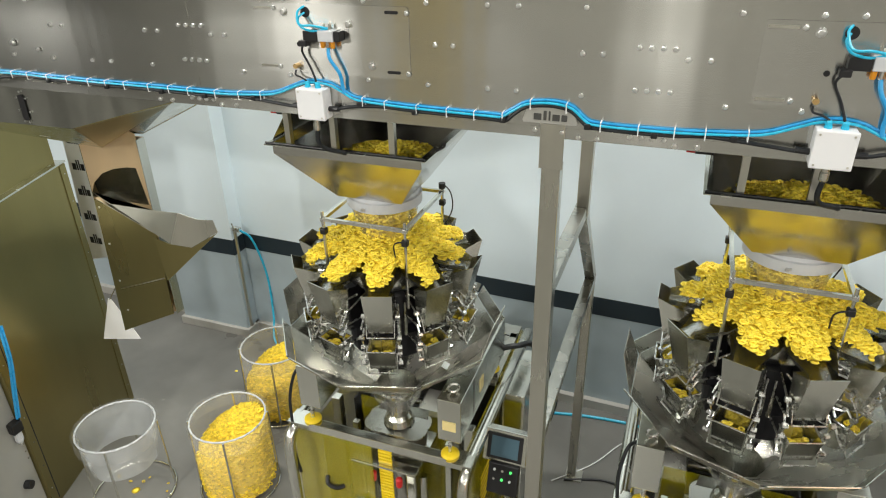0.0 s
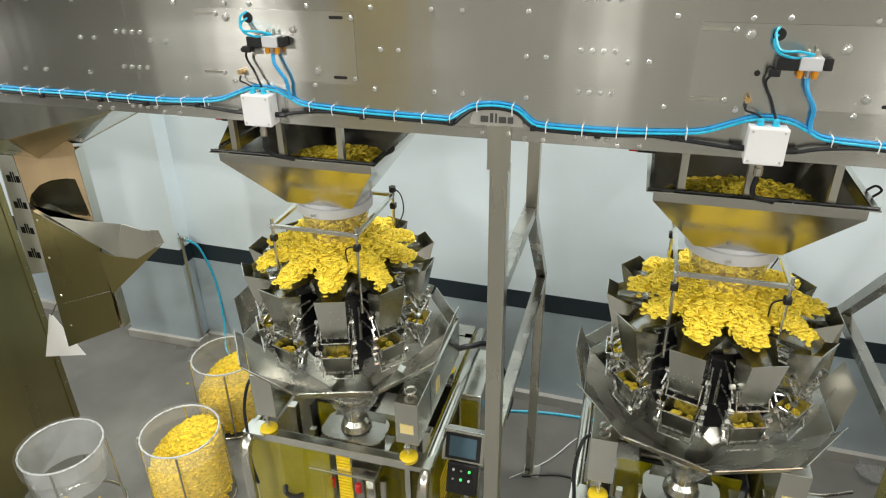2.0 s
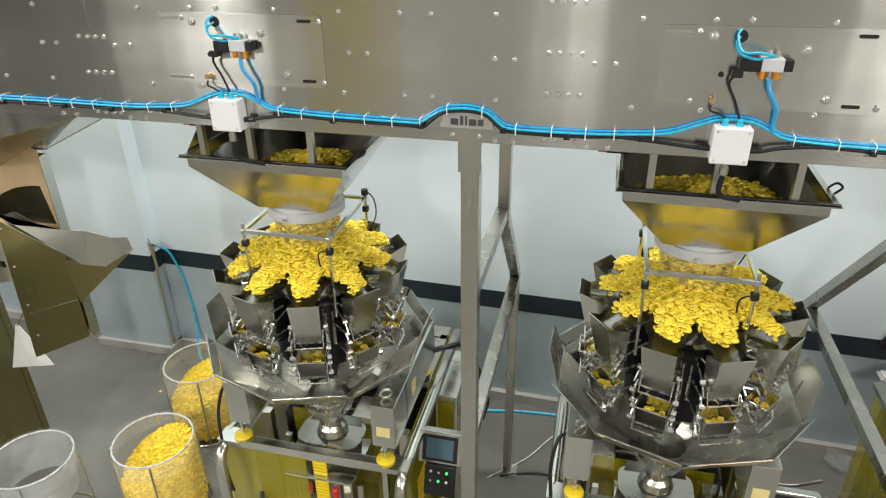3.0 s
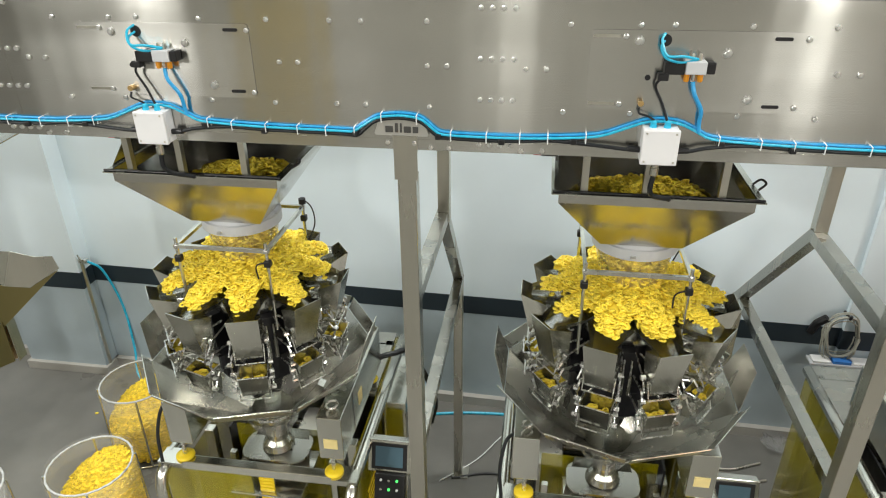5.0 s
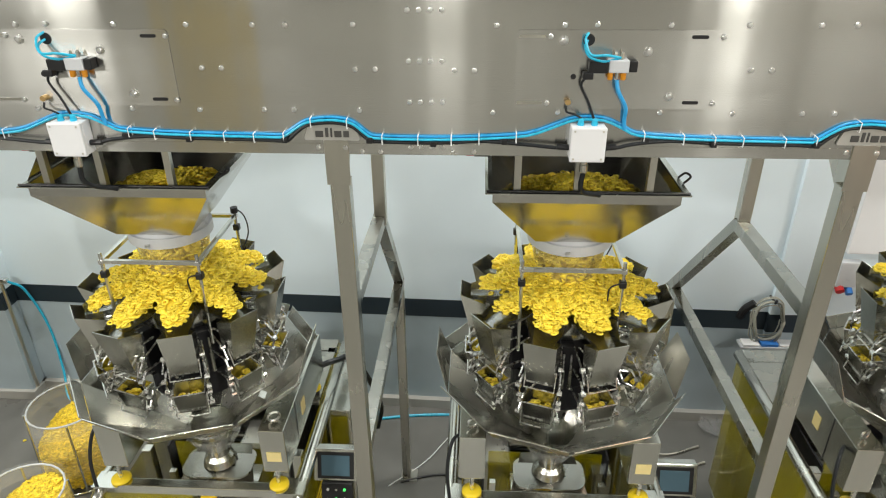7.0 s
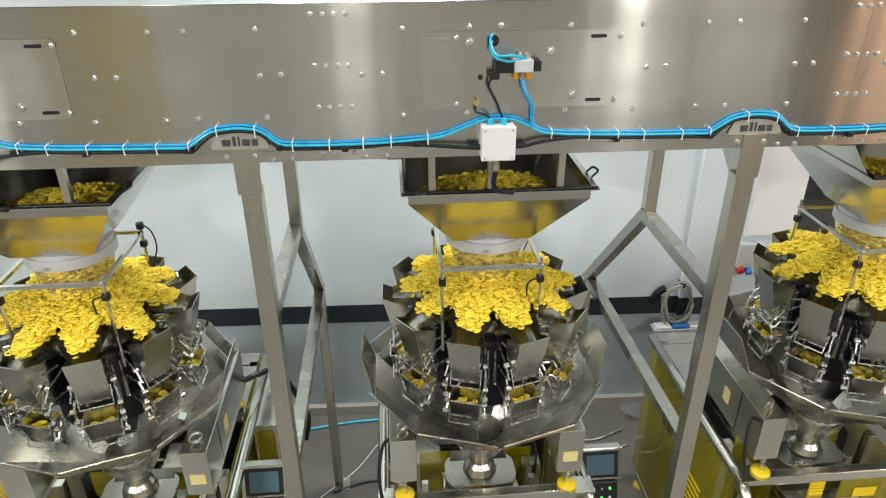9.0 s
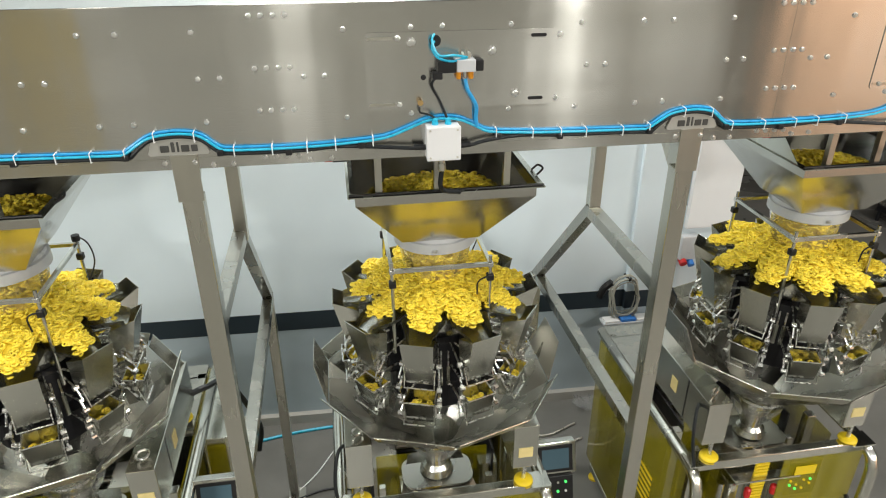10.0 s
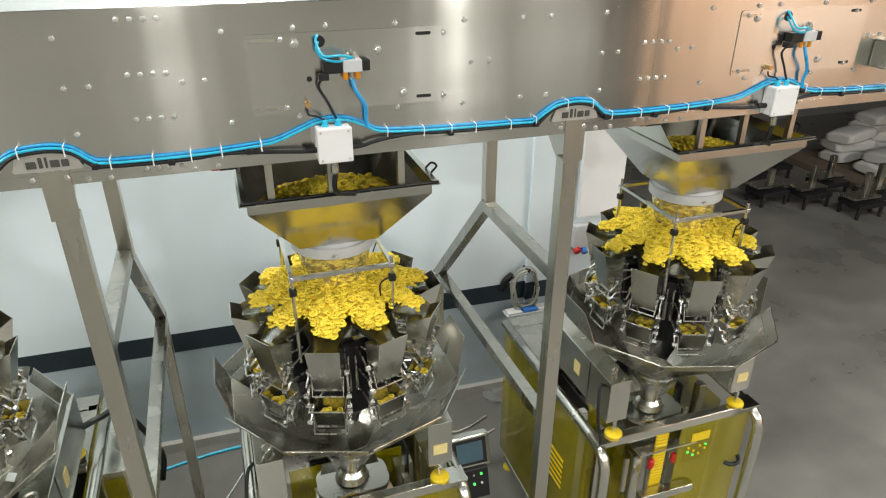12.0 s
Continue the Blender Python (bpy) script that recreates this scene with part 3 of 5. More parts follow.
def multihead_weigher():
    base = (CX, CY, 1.22)
    w = root("multihead_weigher", base, "stainless multihead weigher with ten bucket heads heaped with yellow pasta", "weighing machine", "multihead weighers")
    # central drum and dispersion cone
    part("drum", lathe(CX, CY, [(0.235, 2.225), (0.24, 2.235), (0.24, 2.32), (0.225, 2.345)], 36), STEEL, w, "steel central drum", True)
    part("core", lathe(CX, CY, [(0.25, 1.80), (0.25, 1.95), (0.19, 1.97), (0.19, 2.225)], 30), DARK, w, "dark core under the drum")
    part("dispersion_cone", lathe(CX, CY, [(0.27, 2.345), (0.24, 2.36), (0.02, 2.44)], 30), POLISHED, w)
    for i, a in enumerate(ANG):
        # trough pan
        rows = [[(0.22, -0.068, 2.385), (0.22, -0.06, 2.35), (0.22, 0.06, 2.35), (0.22, 0.068, 2.385)],
                [(0.345, -0.108, 2.392), (0.345, -0.07, 2.345), (0.345, 0.07, 2.345), (0.345, 0.108, 2.392)],
                [(0.475, -0.060, 2.372), (0.475, -0.045, 2.335), (0.475, 0.045, 2.335), (0.475, 0.060, 2.372)]]
        bm = loft([ring_xf(a, p) for p in rows], False)
        bmesh.ops.solidify(bm, geom=bm.faces[:], thickness=0.003)
        part("radial_pan", bm, STEEL, w)
        fb = bucket("feed_bucket", w, a, (0.40, 0.53, 0.078), (0.40, 0.468, 0.064), 2.325, 2.10, 0.055)
        part("gate_wire", tube(ring_xf(a, [(0.45, -0.072, 2.19), (0.482, -0.072, 2.10), (0.482, 0.072, 2.10), (0.45, 0.072, 2.19)]), 0.0045, 6), BOLT, fb)
        wb = bucket("weigh_bucket", w, a, (0.395, 0.50, 0.072), (0.40, 0.47, 0.066), 2.03, 1.875, -0.01)
        part("gate_wire", tube(ring_xf(a, [(0.46, -0.078, 1.99), (0.488, -0.078, 1.88), (0.488, 0.078, 1.88), (0.46, 0.078, 1.99)]), 0.0045, 6), BOLT, wb)
        part("rim_wire", tube(ring_xf(a, [(0.395, -0.074, 2.034), (0.502, -0.074, 2.024), (0.502, 0.074, 2.024), (0.395, 0.074, 2.034)]), 0.004, 6), BOLT, wb)
        # drive unit with levers, rollers and springs
        b = a + radians(18)
        dr = part("drive_unit", loft([ring_xf(b, p) for p in ([(0.2, -0.03, 1.95), (0.28, -0.03, 1.95), (0.28, 0.03, 1.95), (0.2, 0.03, 1.95)], [(0.2, -0.03, 2.22), (0.28, -0.03, 2.22), (0.28, 0.03, 2.22), (0.2, 0.03, 2.22)])], True, True, True), DARK, w, "dark grey drive housing")
        for off in (-0.018, 0.018):
            part("actuator", tube(ring_xf(b, [(0.30, off, 1.985), (0.30, off, 2.10)]), 0.011, 8), STEEL, dr)
            part("actuator_rod", tube(ring_xf(b, [(0.30, off, 2.10), (0.30, off, 2.19)]), 0.005, 6), BOLT, dr)
        for sgn in (-1, 1):
            q = a + sgn * radians(11.5)
            part("lever", tube(ring_xf(q, [(0.30, 0, 2.10), (0.45, 0, 2.13), (0.49, 0, 2.09), (0.47, 0, 2.03)]), 0.006, 6), BOLT, dr)
            part("lever", tube(ring_xf(q, [(0.28, 0, 2.22), (0.44, 0, 2.20), (0.49, 0, 2.15)]), 0.005, 6), BOLT, dr)
            part("lever", tube(ring_xf(q, [(0.27, 0, 1.97), (0.43, 0, 2.0), (0.48, 0, 1.93)]), 0.006, 6), BOLT, dr)
            for rr, zz in ((0.49, 2.10), (0.475, 2.03), (0.48, 1.935), (0.44, 2.20), (0.46, 1.985)):
                p = ring_xf(q, [(rr, -0.012, zz), (rr, 0.012, zz)])
                part("roller", tube(p, 0.013, 8), BOLT, dr)
        part("bucket_hook", tube(ring_xf(a, [(0.31, -0.05, 2.24), (0.40, -0.05, 2.25), (0.41, -0.05, 2.20)]), 0.006, 6), BOLT, dr)
        part("bucket_hook", tube(ring_xf(a, [(0.31, 0.05, 2.24), (0.40, 0.05, 2.25), (0.41, 0.05, 2.20)]), 0.006, 6), BOLT, dr)
    # collecting funnel of ten plates
    A0 = ANG[0] - radians(18)
    def rim(i, r, z):
        return (CX + r * math.cos(A0 + radians(36 * i)), CY + r * math.sin(A0 + radians(36 * i)), z)
    for i in range(HEADS):
        mid = A0 + radians(36 * i + 18)
        wing = abs(math.cos(mid)) > 0.9
        hi = (0.66, 2.05) if wing else (0.66, 1.905)
        # same steel as the buckets, coloured darker for the dark it mirrors
        part("funnel_plate", sheet([rim(i, 0.13, 1.43), rim(i + 1, 0.13, 1.43), rim(i + 1, 0.615, 1.845), rim(i, 0.615, 1.845)], 0.003), SHADED_STEEL, w)
        up = part("funnel_rim", sheet([rim(i + 0.02, 0.617, 1.845), rim(i + 0.98, 0.617, 1.845), rim(i + (0.80 if wing else 0.97), *hi), rim(i + (0.20 if wing else 0.03), *hi)], 0.004), SHADED_STEEL, w)
        if not wing:
            part("rim_fold", tube([rim(i + 0.03, hi[0], hi[1]), rim(i + 0.97, hi[0], hi[1])], 0.0035, 6), STEEL, up)
    part("outlet", lathe(CX, CY, [(0.135, 1.44), (0.115, 1.37), (0.08, 1.30), (0.066, 1.275), (0.064, 1.19), (0.085, 1.165), (0.10, 1.125)], 44, caps=False), STEEL, w, "steel outlet spool")
    part("clear_bowl", lathe(CX, CY, [(0.165, 1.40), (0.15, 1.35), (0.105, 1.27), (0.08, 1.25)], 30, caps=False), CLEAR, w, "clear plastic outlet bowl", True)
    part("outlet_ring", lathe(CX, CY, [(0.15, 1.425), (0.155, 1.425), (0.155, 1.44), (0.15, 1.44)], 26, caps=False), BOLT, w)
    # side boxes that carry the weigher
    for x0, x1, long_y in ((-1.45, -1.31, 1.10), (-0.54, -0.40, 1.12)):
        sb = part("side_box", box(x0, x1, 0.205, long_y, 1.34, 1.635, 0.004), STEEL, w, "steel box beam")
        xm = (x0 + x1) / 2
        eye = [(xm + 0.028 * math.cos(radians(q)), 0.29 + 0.015 * math.cos(radians(q)), 1.665 + 0.028 * math.sin(radians(q))) for q in range(0, 361, 30)]
        part("lifting_eye", tube(eye, 0.007, 6), BOLT, sb)
        if x0 > -1:
            part("label_plate", box(x0 + 0.03, x1 - 0.03, 0.2015, 0.204, 1.42, 1.485), STICKER, sb, "blank cream label")
        xo = x0 - 0.002 if x0 < -1 else x1 + 0.002
        part("sticker", box(xo - 0.0015, xo + 0.0015, 0.56, 0.63, 1.44, 1.53), STICKER, sb, "small warning sticker")
        part("box_seam", box(xo - 0.001, xo + 0.001, 0.445, 0.449, 1.345, 1.63), DARK, sb)
        for fy in (0.215, long_y - 0.06):
            ft = part("levelling_foot", lathe(xm, fy, [(0.052, 1.233), (0.055, 1.238), (0.053, 1.248), (0.035, 1.254), (0.0, 1.255)], 24), YCAP, sb, "yellow levelling foot", True)
            part("stud", lathe(xm, fy, [(0.012, 1.254), (0.012, 1.34)], 10), BOLT, ft)
        part("arm", tube([(xm, 0.5, 1.55), (CX + (0.3 if xm > CX else -0.3), 0.5, 1.62)], 0.03, square=True), STEEL, sb)
    # guard frame over the heap
    gx0, gx1, gy0, gy1, gz = -1.165, -0.70, 0.24, 0.78, 2.635
    gf = part("guard_frame", tube([(gx0, gy0, gz), (gx1, gy0, gz)], 0.009, square=True), STEEL, w)
    part("bar", tube([(gx0, gy0, gz), (gx0, gy1, gz + 0.0)], 0.009, square=True), STEEL, gf)
    part("bar", tube([(gx1, gy0, gz), (gx1, gy1, gz + 0.0)], 0.009, square=True), STEEL, gf)
    part("bar", tube([(gx0, gy1, gz), (gx1, gy1, gz)], 0.009, square=True), STEEL, gf)
    for px, py in ((gx0, gy0), (gx1, gy0), (gx0, gy1), (gx1, gy1)):
        st = part("post", tube([(px, py, 2.18), (px, py, gz + 0.045)], 0.0085, 10), STEEL, gf)
        part("clamp", box(px - 0.017, px + 0.017, py - 0.017, py + 0.017, gz - 0.085, gz - 0.05, 0.006), BLACK, st)
        part("clamp", box(px - 0.013, px + 0.013, py - 0.013, py + 0.013, gz - 0.012, gz + 0.012, 0.003), BOLT, st)
    part("level_sensor", tube([(gx1, gy1, gz + 0.05), (gx1, gy1, gz + 0.02)], 0.02, 10), BLACK, gf)
    part("sensor_cable", tube(curve([(gx1, gy1, gz + 0.05), (gx1 + 0.05, gy1, gz + 0.0), (gx1 + 0.06, gy1, gz - 0.1), (gx1 + 0.02, gy1 - 0.02, gz - 0.2)]), 0.004), CABLE, gf)
    part("sensor_cable", tube(curve([(gx1 - 0.0, gy0, gz - 0.07), (gx1 - 0.03, gy0 - 0.02, gz - 0.06), (gx1 - 0.06, gy0 - 0.01, gz - 0.09), (gx1 - 0.06, gy0, gz - 0.16)]), 0.004), CABLE, gf)
    return w


wei = multihead_weigher()
wei.location.x += MACHINE_X[0]
for k in (1, 2):
    copy_thing(wei, pose(CX + MACHINE_X[k], CY, 1.22))

# the heap itself: a core surface, and loose rings all over it
random.seed(4)
pts = []
while len(pts) < 2700:
    x, y = random.uniform(-0.48, 0.48), random.uniform(-0.48, 0.48)
    h = heap_height(x, y)
    if h is not None:
        pts.append((x, y, h + random.uniform(-0.010, 0.012)))
        if random.random() < 0.25:
            pts.append((x, y, h - 0.028))
HEAP = pasta_rings(pts, 0.035)
core = bmesh.new()
N = 96
grid = {}
for i in range(N):
    for j in range(N):
        x, y = -0.48 + 0.96 * i / (N - 1), -0.48 + 0.96 * j / (N - 1)
        h = heap_height(x, y)
        if h is not None:
            grid[i, j] = core.verts.new((x, y, h - 0.008))
for (i, j), v in grid.items():
    q = [grid.get(c) for c in ((i, j), (i + 1, j), (i + 1, j + 1), (i, j + 1))]
    if all(q):
        core.faces.new(q)
CORE = finish("heap_core", core, PASTA, True)
for k in (0, 1, 2):
    hp = new("pasta_heap", HEAP)
    hp.matrix_basis = pose(CX + MACHINE_X[k], CY, 0, 0, 0, 36 * (3 * k % 10))
    tagged(hp, "heap of dry yellow ring pasta on the weigher pans", "pasta", "pasta heaps", "stuff")
    cr = new("heap_core", CORE)
    cr.parent = hp


# ---------------------------------------------------------------- feed hoppers
def feed_hopper():
    h = root("feed_hopper", (CX, CY, 2.64), "open stainless feed hopper with tapered sides under the conveyor", "hopper", "feed hoppers")
    x0, x1, y0, y1 = -1.345, -0.51, 0.08, 0.93
    X0, X1, Y0, Y1 = -1.105, -0.745, 0.32, 0.68
    def rect(a, b, c, d, z):
        return [(a, c, z), (b, c, z), (b, d, z), (a, d, z)]
    i = 0.03
    bm = loft([rect(x0 + i + 0.003, x1 - i - 0.003, y0 + i, y1 - i, 3.08), rect(x0 + i + 0.003, x1 - i - 0.003, y0 + i, y1 - i, 3.028), rect(X0 + 0.003, X1 - 0.003, Y0, Y1, 2.745)])
    bm2 = loft([rect(x0 + i, x1 - i, y0 + i - 0.003, y1 - i + 0.003, 3.08), rect(x0 + i, x1 - i, y0 + i - 0.003, y1 - i + 0.003, 3.025), rect(X0, X1, Y0 - 0.003, Y1 + 0.003, 2.742)])
    me = bpy.data.meshes.new("t")
    bm2.to_mesh(me)
    bm2.free()
    bm.from_mesh(me)
    bpy.data.meshes.remove(me)
    part("cone", bm, POLISHED, h)
    up = [(x0, y0), (x1, y0), (x1, y1), (x0, y1)]
    inn = [(x0 + i, y0 + i), (x1 - i, y0 + i), (x1 - i, y1 - i), (x0 + i, y1 - i)]
    for a in range(4):
        b = (a + 1) % 4
        part("rim", sheet([(*up[a], 3.072), (*up[b], 3.072), (*inn[b], 3.078), (*inn[a], 3.078)], 0.005), STEEL, h)
    part("seal_cord", tube([(x0 + 0.005, y0 + 0.008, 3.084), (x1 - 0.005, y0 + 0.008, 3.084)], 0.005), BLACK, h)
    # tall rear and side boards
    part("side_board", sheet([(x0 + 0.01, y0 + 0.06, 3.08), (x0 + 0.01, y1, 3.08), (x0 + 0.01, y1, 3.25), (x0 + 0.01, y0 + 0.3, 3.25)], 0.003), STEEL, h)
    part("side_board", sheet([(x0 + 0.02, y1 - 0.02, 3.08), (x1 - 0.02, y1 - 0.02, 3.08), (x1 - 0.02, y1 - 0.02, 3.25), (x0 + 0.02, y1 - 0.02, 3.25)], 0.003), STEEL, h)
    for px in (-1.215, -0.971, -0.677):
        for py in (y0 + 0.03, y1 - 0.03):
            part("hanger", tube([(px, py, 3.075), (px, py, BZ0)], 0.014, square=True), TUBE, h)
    part("collar", lathe(CX, CY, [(0.15, 2.745), (0.185, 2.742), (0.19, 2.725), (0.203, 2.722), (0.203, 2.672), (0.195, 2.668), (0.18, 2.66)], 48, caps=False), WHITERING, h, "white plastic collar ring")
    part("collar_bolt", lathe(CX - 0.03, CY - 0.206, [(0.012, 2.688), (0.012, 2.70)], 8), BOLT, h)
    part("clear_tube", lathe(CX, CY, [(0.185, 2.66), (0.165, 2.56), (0.15, 2.50)], 30, caps=False), CLEAR, h, "clear plastic outlet sleeve", True)
    ls = part("level_sensor", tube([(x0 - 0.05, 0.3, 3.17), (x0 + 0.02, 0.3, 3.17)], 0.012), BLACK, h)
    part("probe_tip", tube([(x0 - 0.085, 0.3, 3.17), (x0 - 0.05, 0.3, 3.17)], 0.009), RED, ls, "red probe tip")
    part("level_sensor", tube(curve([(x1 - 0.005, 0.28, 3.080), (x1 + 0.02, 0.27, 3.105), (x1 + 0.032, 0.235, 3.10), (x1 + 0.0, 0.21, 3.082)]), 0.005), BLACK, h)
    return h


hop = feed_hopper()
hop.location.x += MACHINE_X[0]
for k in (1, 2):
    copy_thing(hop, pose(CX + MACHINE_X[k], CY, 2.64))
pts = []
for n in range(2300):
    x, y = random.uniform(-0.29, 0.29), random.uniform(-0.29, 0.29)
    z = 2.975 - 0.27 * math.hypot(x - 0.05, y + 0.03) + random.uniform(-0.02, 0.02)
    if max(abs(x), abs(y)) < 0.18 + 0.742 * (z - 2.745) - 0.035:
        pts.append((x, y, z))
for n in range(420):
    a, zz = random.uniform(0, 6.283), random.uniform(2.50, 2.68)
    r = 0.15 + 0.2 * (zz - 2.5) * 0.3
    pts.append((r * math.cos(a) * 0.98, r * math.sin(a) * 0.98, zz))
for a in ANG:
    for n in range(26):
        for (r0, r1, hw, z0, z1) in ((0.42, 0.462, 0.045, 1.93, 1.985), (0.42, 0.45, 0.04, 2.16, 2.23)):
            r, s = random.uniform(r0, r1), random.uniform(-hw, hw)
            pts.append((r * math.cos(a) - s * math.sin(a), r * math.sin(a) + s * math.cos(a), random.uniform(z0, z1)))
FILL = pasta_rings(pts, 0.036)
for k in (0, 1, 2):
    hp = new("hopper_pasta", FILL)
    hp.location = (CX + MACHINE_X[k], CY, 0)
    tagged(hp, "dry yellow ring pasta filling the feed hopper", "pasta", "hopper fills", "stuff")
    pl = new("pasta_core", finish("pasta_core", loft([ngon(0, 0, 2.50, 0.135, 20), ngon(0, 0, 2.78, 0.14, 20), ngon(0, 0, 2.85, 0.21, 20), ngon(0, 0, 2.885, 0.25, 20), ngon(0, 0, 2.94, 0.02, 20)], True, True, True), PASTA, True))
    pl.parent = hp


# ---------------------------------------------------------------- bagging machines under the weighers
def bagger(side):
    """side: which half of the front carries the tinted door."""
    x0, x1, y0, y1 = -1.44, -0.42, 0.20, 1.65
    m = root("bagging_machine", (CX, 0.9, FLOOR), "steel vertical bagging machine with yellow tinted see-through doors", "packing machine", "bagging machines")
    # frame
    for px in (x0 + 0.04, x1 - 0.04):
        for py in (y0 + 0.35, y1 - 0.04):
            part("post", box(px - 0.03, px + 0.03, py - 0.03, py + 0.03, FLOOR + 0.08, 1.15, 0.004), STEEL, m)
            part("foot", lathe(px, py, [(0.05, FLOOR), (0.05, FLOOR + 0.02), (0.02, FLOOR + 0.03), (0.02, FLOOR + 0.09)], 14), YCAP, m, "yellow foot")
    part("back_panel", box(x0 + 0.07, x1 - 0.07, y1 - 0.06, y1 - 0.045, FLOOR + 0.1, 1.15), STEEL, m)
    part("base_tray", box(x0, x1, y0 + 0.3, y1, FLOOR + 0.08, FLOOR + 0.14, 0.005), STEEL, m)
    part("side_door", box(x0, x0 + 0.008, y0 + 0.18, y1 + 0.09, FLOOR + 0.16, 1.12), ACRYL, m, "yellow tinted side door")
    part("side_door", box(x1 - 0.008, x1, y0 + 0.18, y1 + 0.09, FLOOR + 0.16, 1.12), ACRYL, m, "yellow tinted side door")
    if side == "left":
        fd = part("front_door", box(x0 - 0.11, x0 + 0.44, y0 + 0.03, y0 + 0.038, FLOOR + 0.2, 1.15), ACRYL, m, "yellow tinted front door")
        part("handle", tube(curve([(x0 + 0.10, y0 + 0.03, 0.75), (x0 + 0.12, y0 - 0.005, 0.72), (x0 + 0.18, y0 - 0.005, 0.70), (x0 + 0.22, y0 + 0.03, 0.70)]), 0.015), BLACK, fd)
        lx = x0 + 0.47
    else:
        fd = part("front_door", box(x1 - 0.42, x1 + 0.115, y0 + 0.03, y0 + 0.038, FLOOR + 0.2, 1.15), ACRYL, m, "yellow tinted front door")
        part("handle", tube(curve([(x1 + 0.11, y0 + 0.03, 0.72), (x1 + 0.09, y0 - 0.005, 0.70), (x1 + 0.03, y0 - 0.005, 0.69), (x1 + 0.0, y0 + 0.03, 0.69)]), 0.015), BLACK, fd)
        pad = part("keypad", box(x1 - 0.36, x1 - 0.14, y0 + 0.042, y0 + 0.05, 0.78, 1.06, 0.003), DARK, m, "dark keypad with green lamps behind the door")
        part("display", box(x1 - 0.33, x1 - 0.19, y0 + 0.022, y0 + 0.028, 0.97, 1.04, 0.002), YCAP, fd, "yellow display")
        for i in range(4):
            for j in range(3):
                if (i * 2 + j) % 3 < 2:
                    part("key_lamp", disc_y(x1 - 0.34 + 0.045 * i, 0.92 - 0.035 * j, 0.008, y0 + 0.022, y0 + 0.03, 8), LED if (i + j) % 2 else YCAP, fd)
        lx = x1 - 0.58
    for zz in np.arange(0.45, 1.13, 0.026):
        part("louvre", box(lx, lx + 0.09, y0 + 0.06, y0 + 0.075, float(zz), float(zz) + 0.015), YCAP, m)
    part("top_deck", box(x0 + 0.01, x1 - 0.01, 1.02, y1 + 0.10, 1.12, 1.15, 0.004), SHADED_STEEL, m)
    # dark plates added as interior shade seen through the side doors
    for ix in (x0 + 0.13, x1 - 0.13):
        part("inner_plate", box(ix - 0.006, ix + 0.006, 0.62, y1 - 0.1, FLOOR + 0.2, 1.10), DARK, m)
    for i in range(6):
        part("side_louvre", box(x0 - 0.006, x0 - 0.001, y0 + 0.45, y0 + 0.70, 0.35 + 0.05 * i, 0.375 + 0.05 * i, 0.002), YCAP, m)
        part("side_louvre", box(x1 + 0.001, x1 + 0.006, y0 + 0.45, y0 + 0.70, 0.35 + 0.05 * i, 0.375 + 0.05 * i, 0.002), YCAP, m)
    for ix, iz, col in ((-0.30, 0.7, 0), (-0.12, 0.55, 1), (0.10, 0.75, 0), (0.28, 0.5, 1)):
        part("motor_housing", box(CX + ix - 0.09, CX + ix + 0.09, 0.72, 1.0, iz - 0.3, iz + 0.25, 0.01), DARK if col else TUBE, m)
    # platform: front bar, bent side tubes
    part("front_bar", box(CX - 0.54, CX + 0.54, 0.175, 0.235, 1.165, 1.228, 0.006), STEEL, m)
    for px in (x0, x1):
        c = CX + (-0.572 if px < CX else 0.572)
        rail = [(c, 1.62, 1.20), (c, 0.9, 1.20), (c, 0.26, 1.20), (c, 0.18, 1.19), (c, 0.12, 1.155), (c, 0.095, 1.09), (c, 0.09, 1.0), (c, 0.09, 0.2), (c, 0.09, FLOOR)]
        part("side_rail", tube(rail, 0.036, 14), STEEL, m, "", True)
        part("rail_plate", box(c - 0.12 if c > CX else c - 0.03, c + 0.03 if c > CX else c + 0.12, 0.15, 0.27, 1.222, 1.233), STEEL, m)
    part("cross_bar", box(x0, x1, 1.05, 1.11, 1.165, 1.228, 0.006), STEEL, m)
    dk = rounded(CX - 0.21, CX + 0.21, 0.36, 0.61, 0.08, 0.0, 0.012)
    dk.transform(Matrix.Translation((0, 0, 1.105)) @ Matrix(((1, 0, 0, 0), (0, 0, 1, 0), (0, 1, 0, 0), (0, 0, 0, 1))))
    bmesh.ops.recalc_face_normals(dk, faces=dk.faces[:])
    part("deck", dk, SHADED_STEEL, m)
    # forming tube and film drive
    part("forming_tube", lathe(CX, CY - 0.04, [(0.10, 1.10), (0.075, 1.08), (0.075, 0.2)], 24, caps=False), POLISHED, m, "", True)
    part("forming_shoulder", sheet([(CX - 0.25, 0.32, 1.0), (CX + 0.25, 0.32, 1.0), (CX + 0.16, 0.62, 1.14), (CX - 0.16, 0.62, 1.14)], 0.004), POLISHED, m)
    part("inner_curtain", box(x0 + 0.16, x1 - 0.16, 0.66, 0.668, 0.0, 1.10), ACRYL, m, "yellow tinted inner screen")
    part("lower_deck", box(CX - 0.22, CX + 0.22, 0.22, 0.62, 0.955, 0.97, 0.003), STEEL, m)
    for sx in (-1, 1):
        part("belt_drive", box(CX + sx * 0.14 - 0.035, CX + sx * 0.14 + 0.035, 0.32, 0.46, 0.45, 0.85, 0.012), STEEL, m)
        part("air_cylinder", tube([(CX + sx * 0.22, 0.35, 0.55), (CX + sx * 0.22, 0.35, 0.85)], 0.025, 12), POLISHED, m)
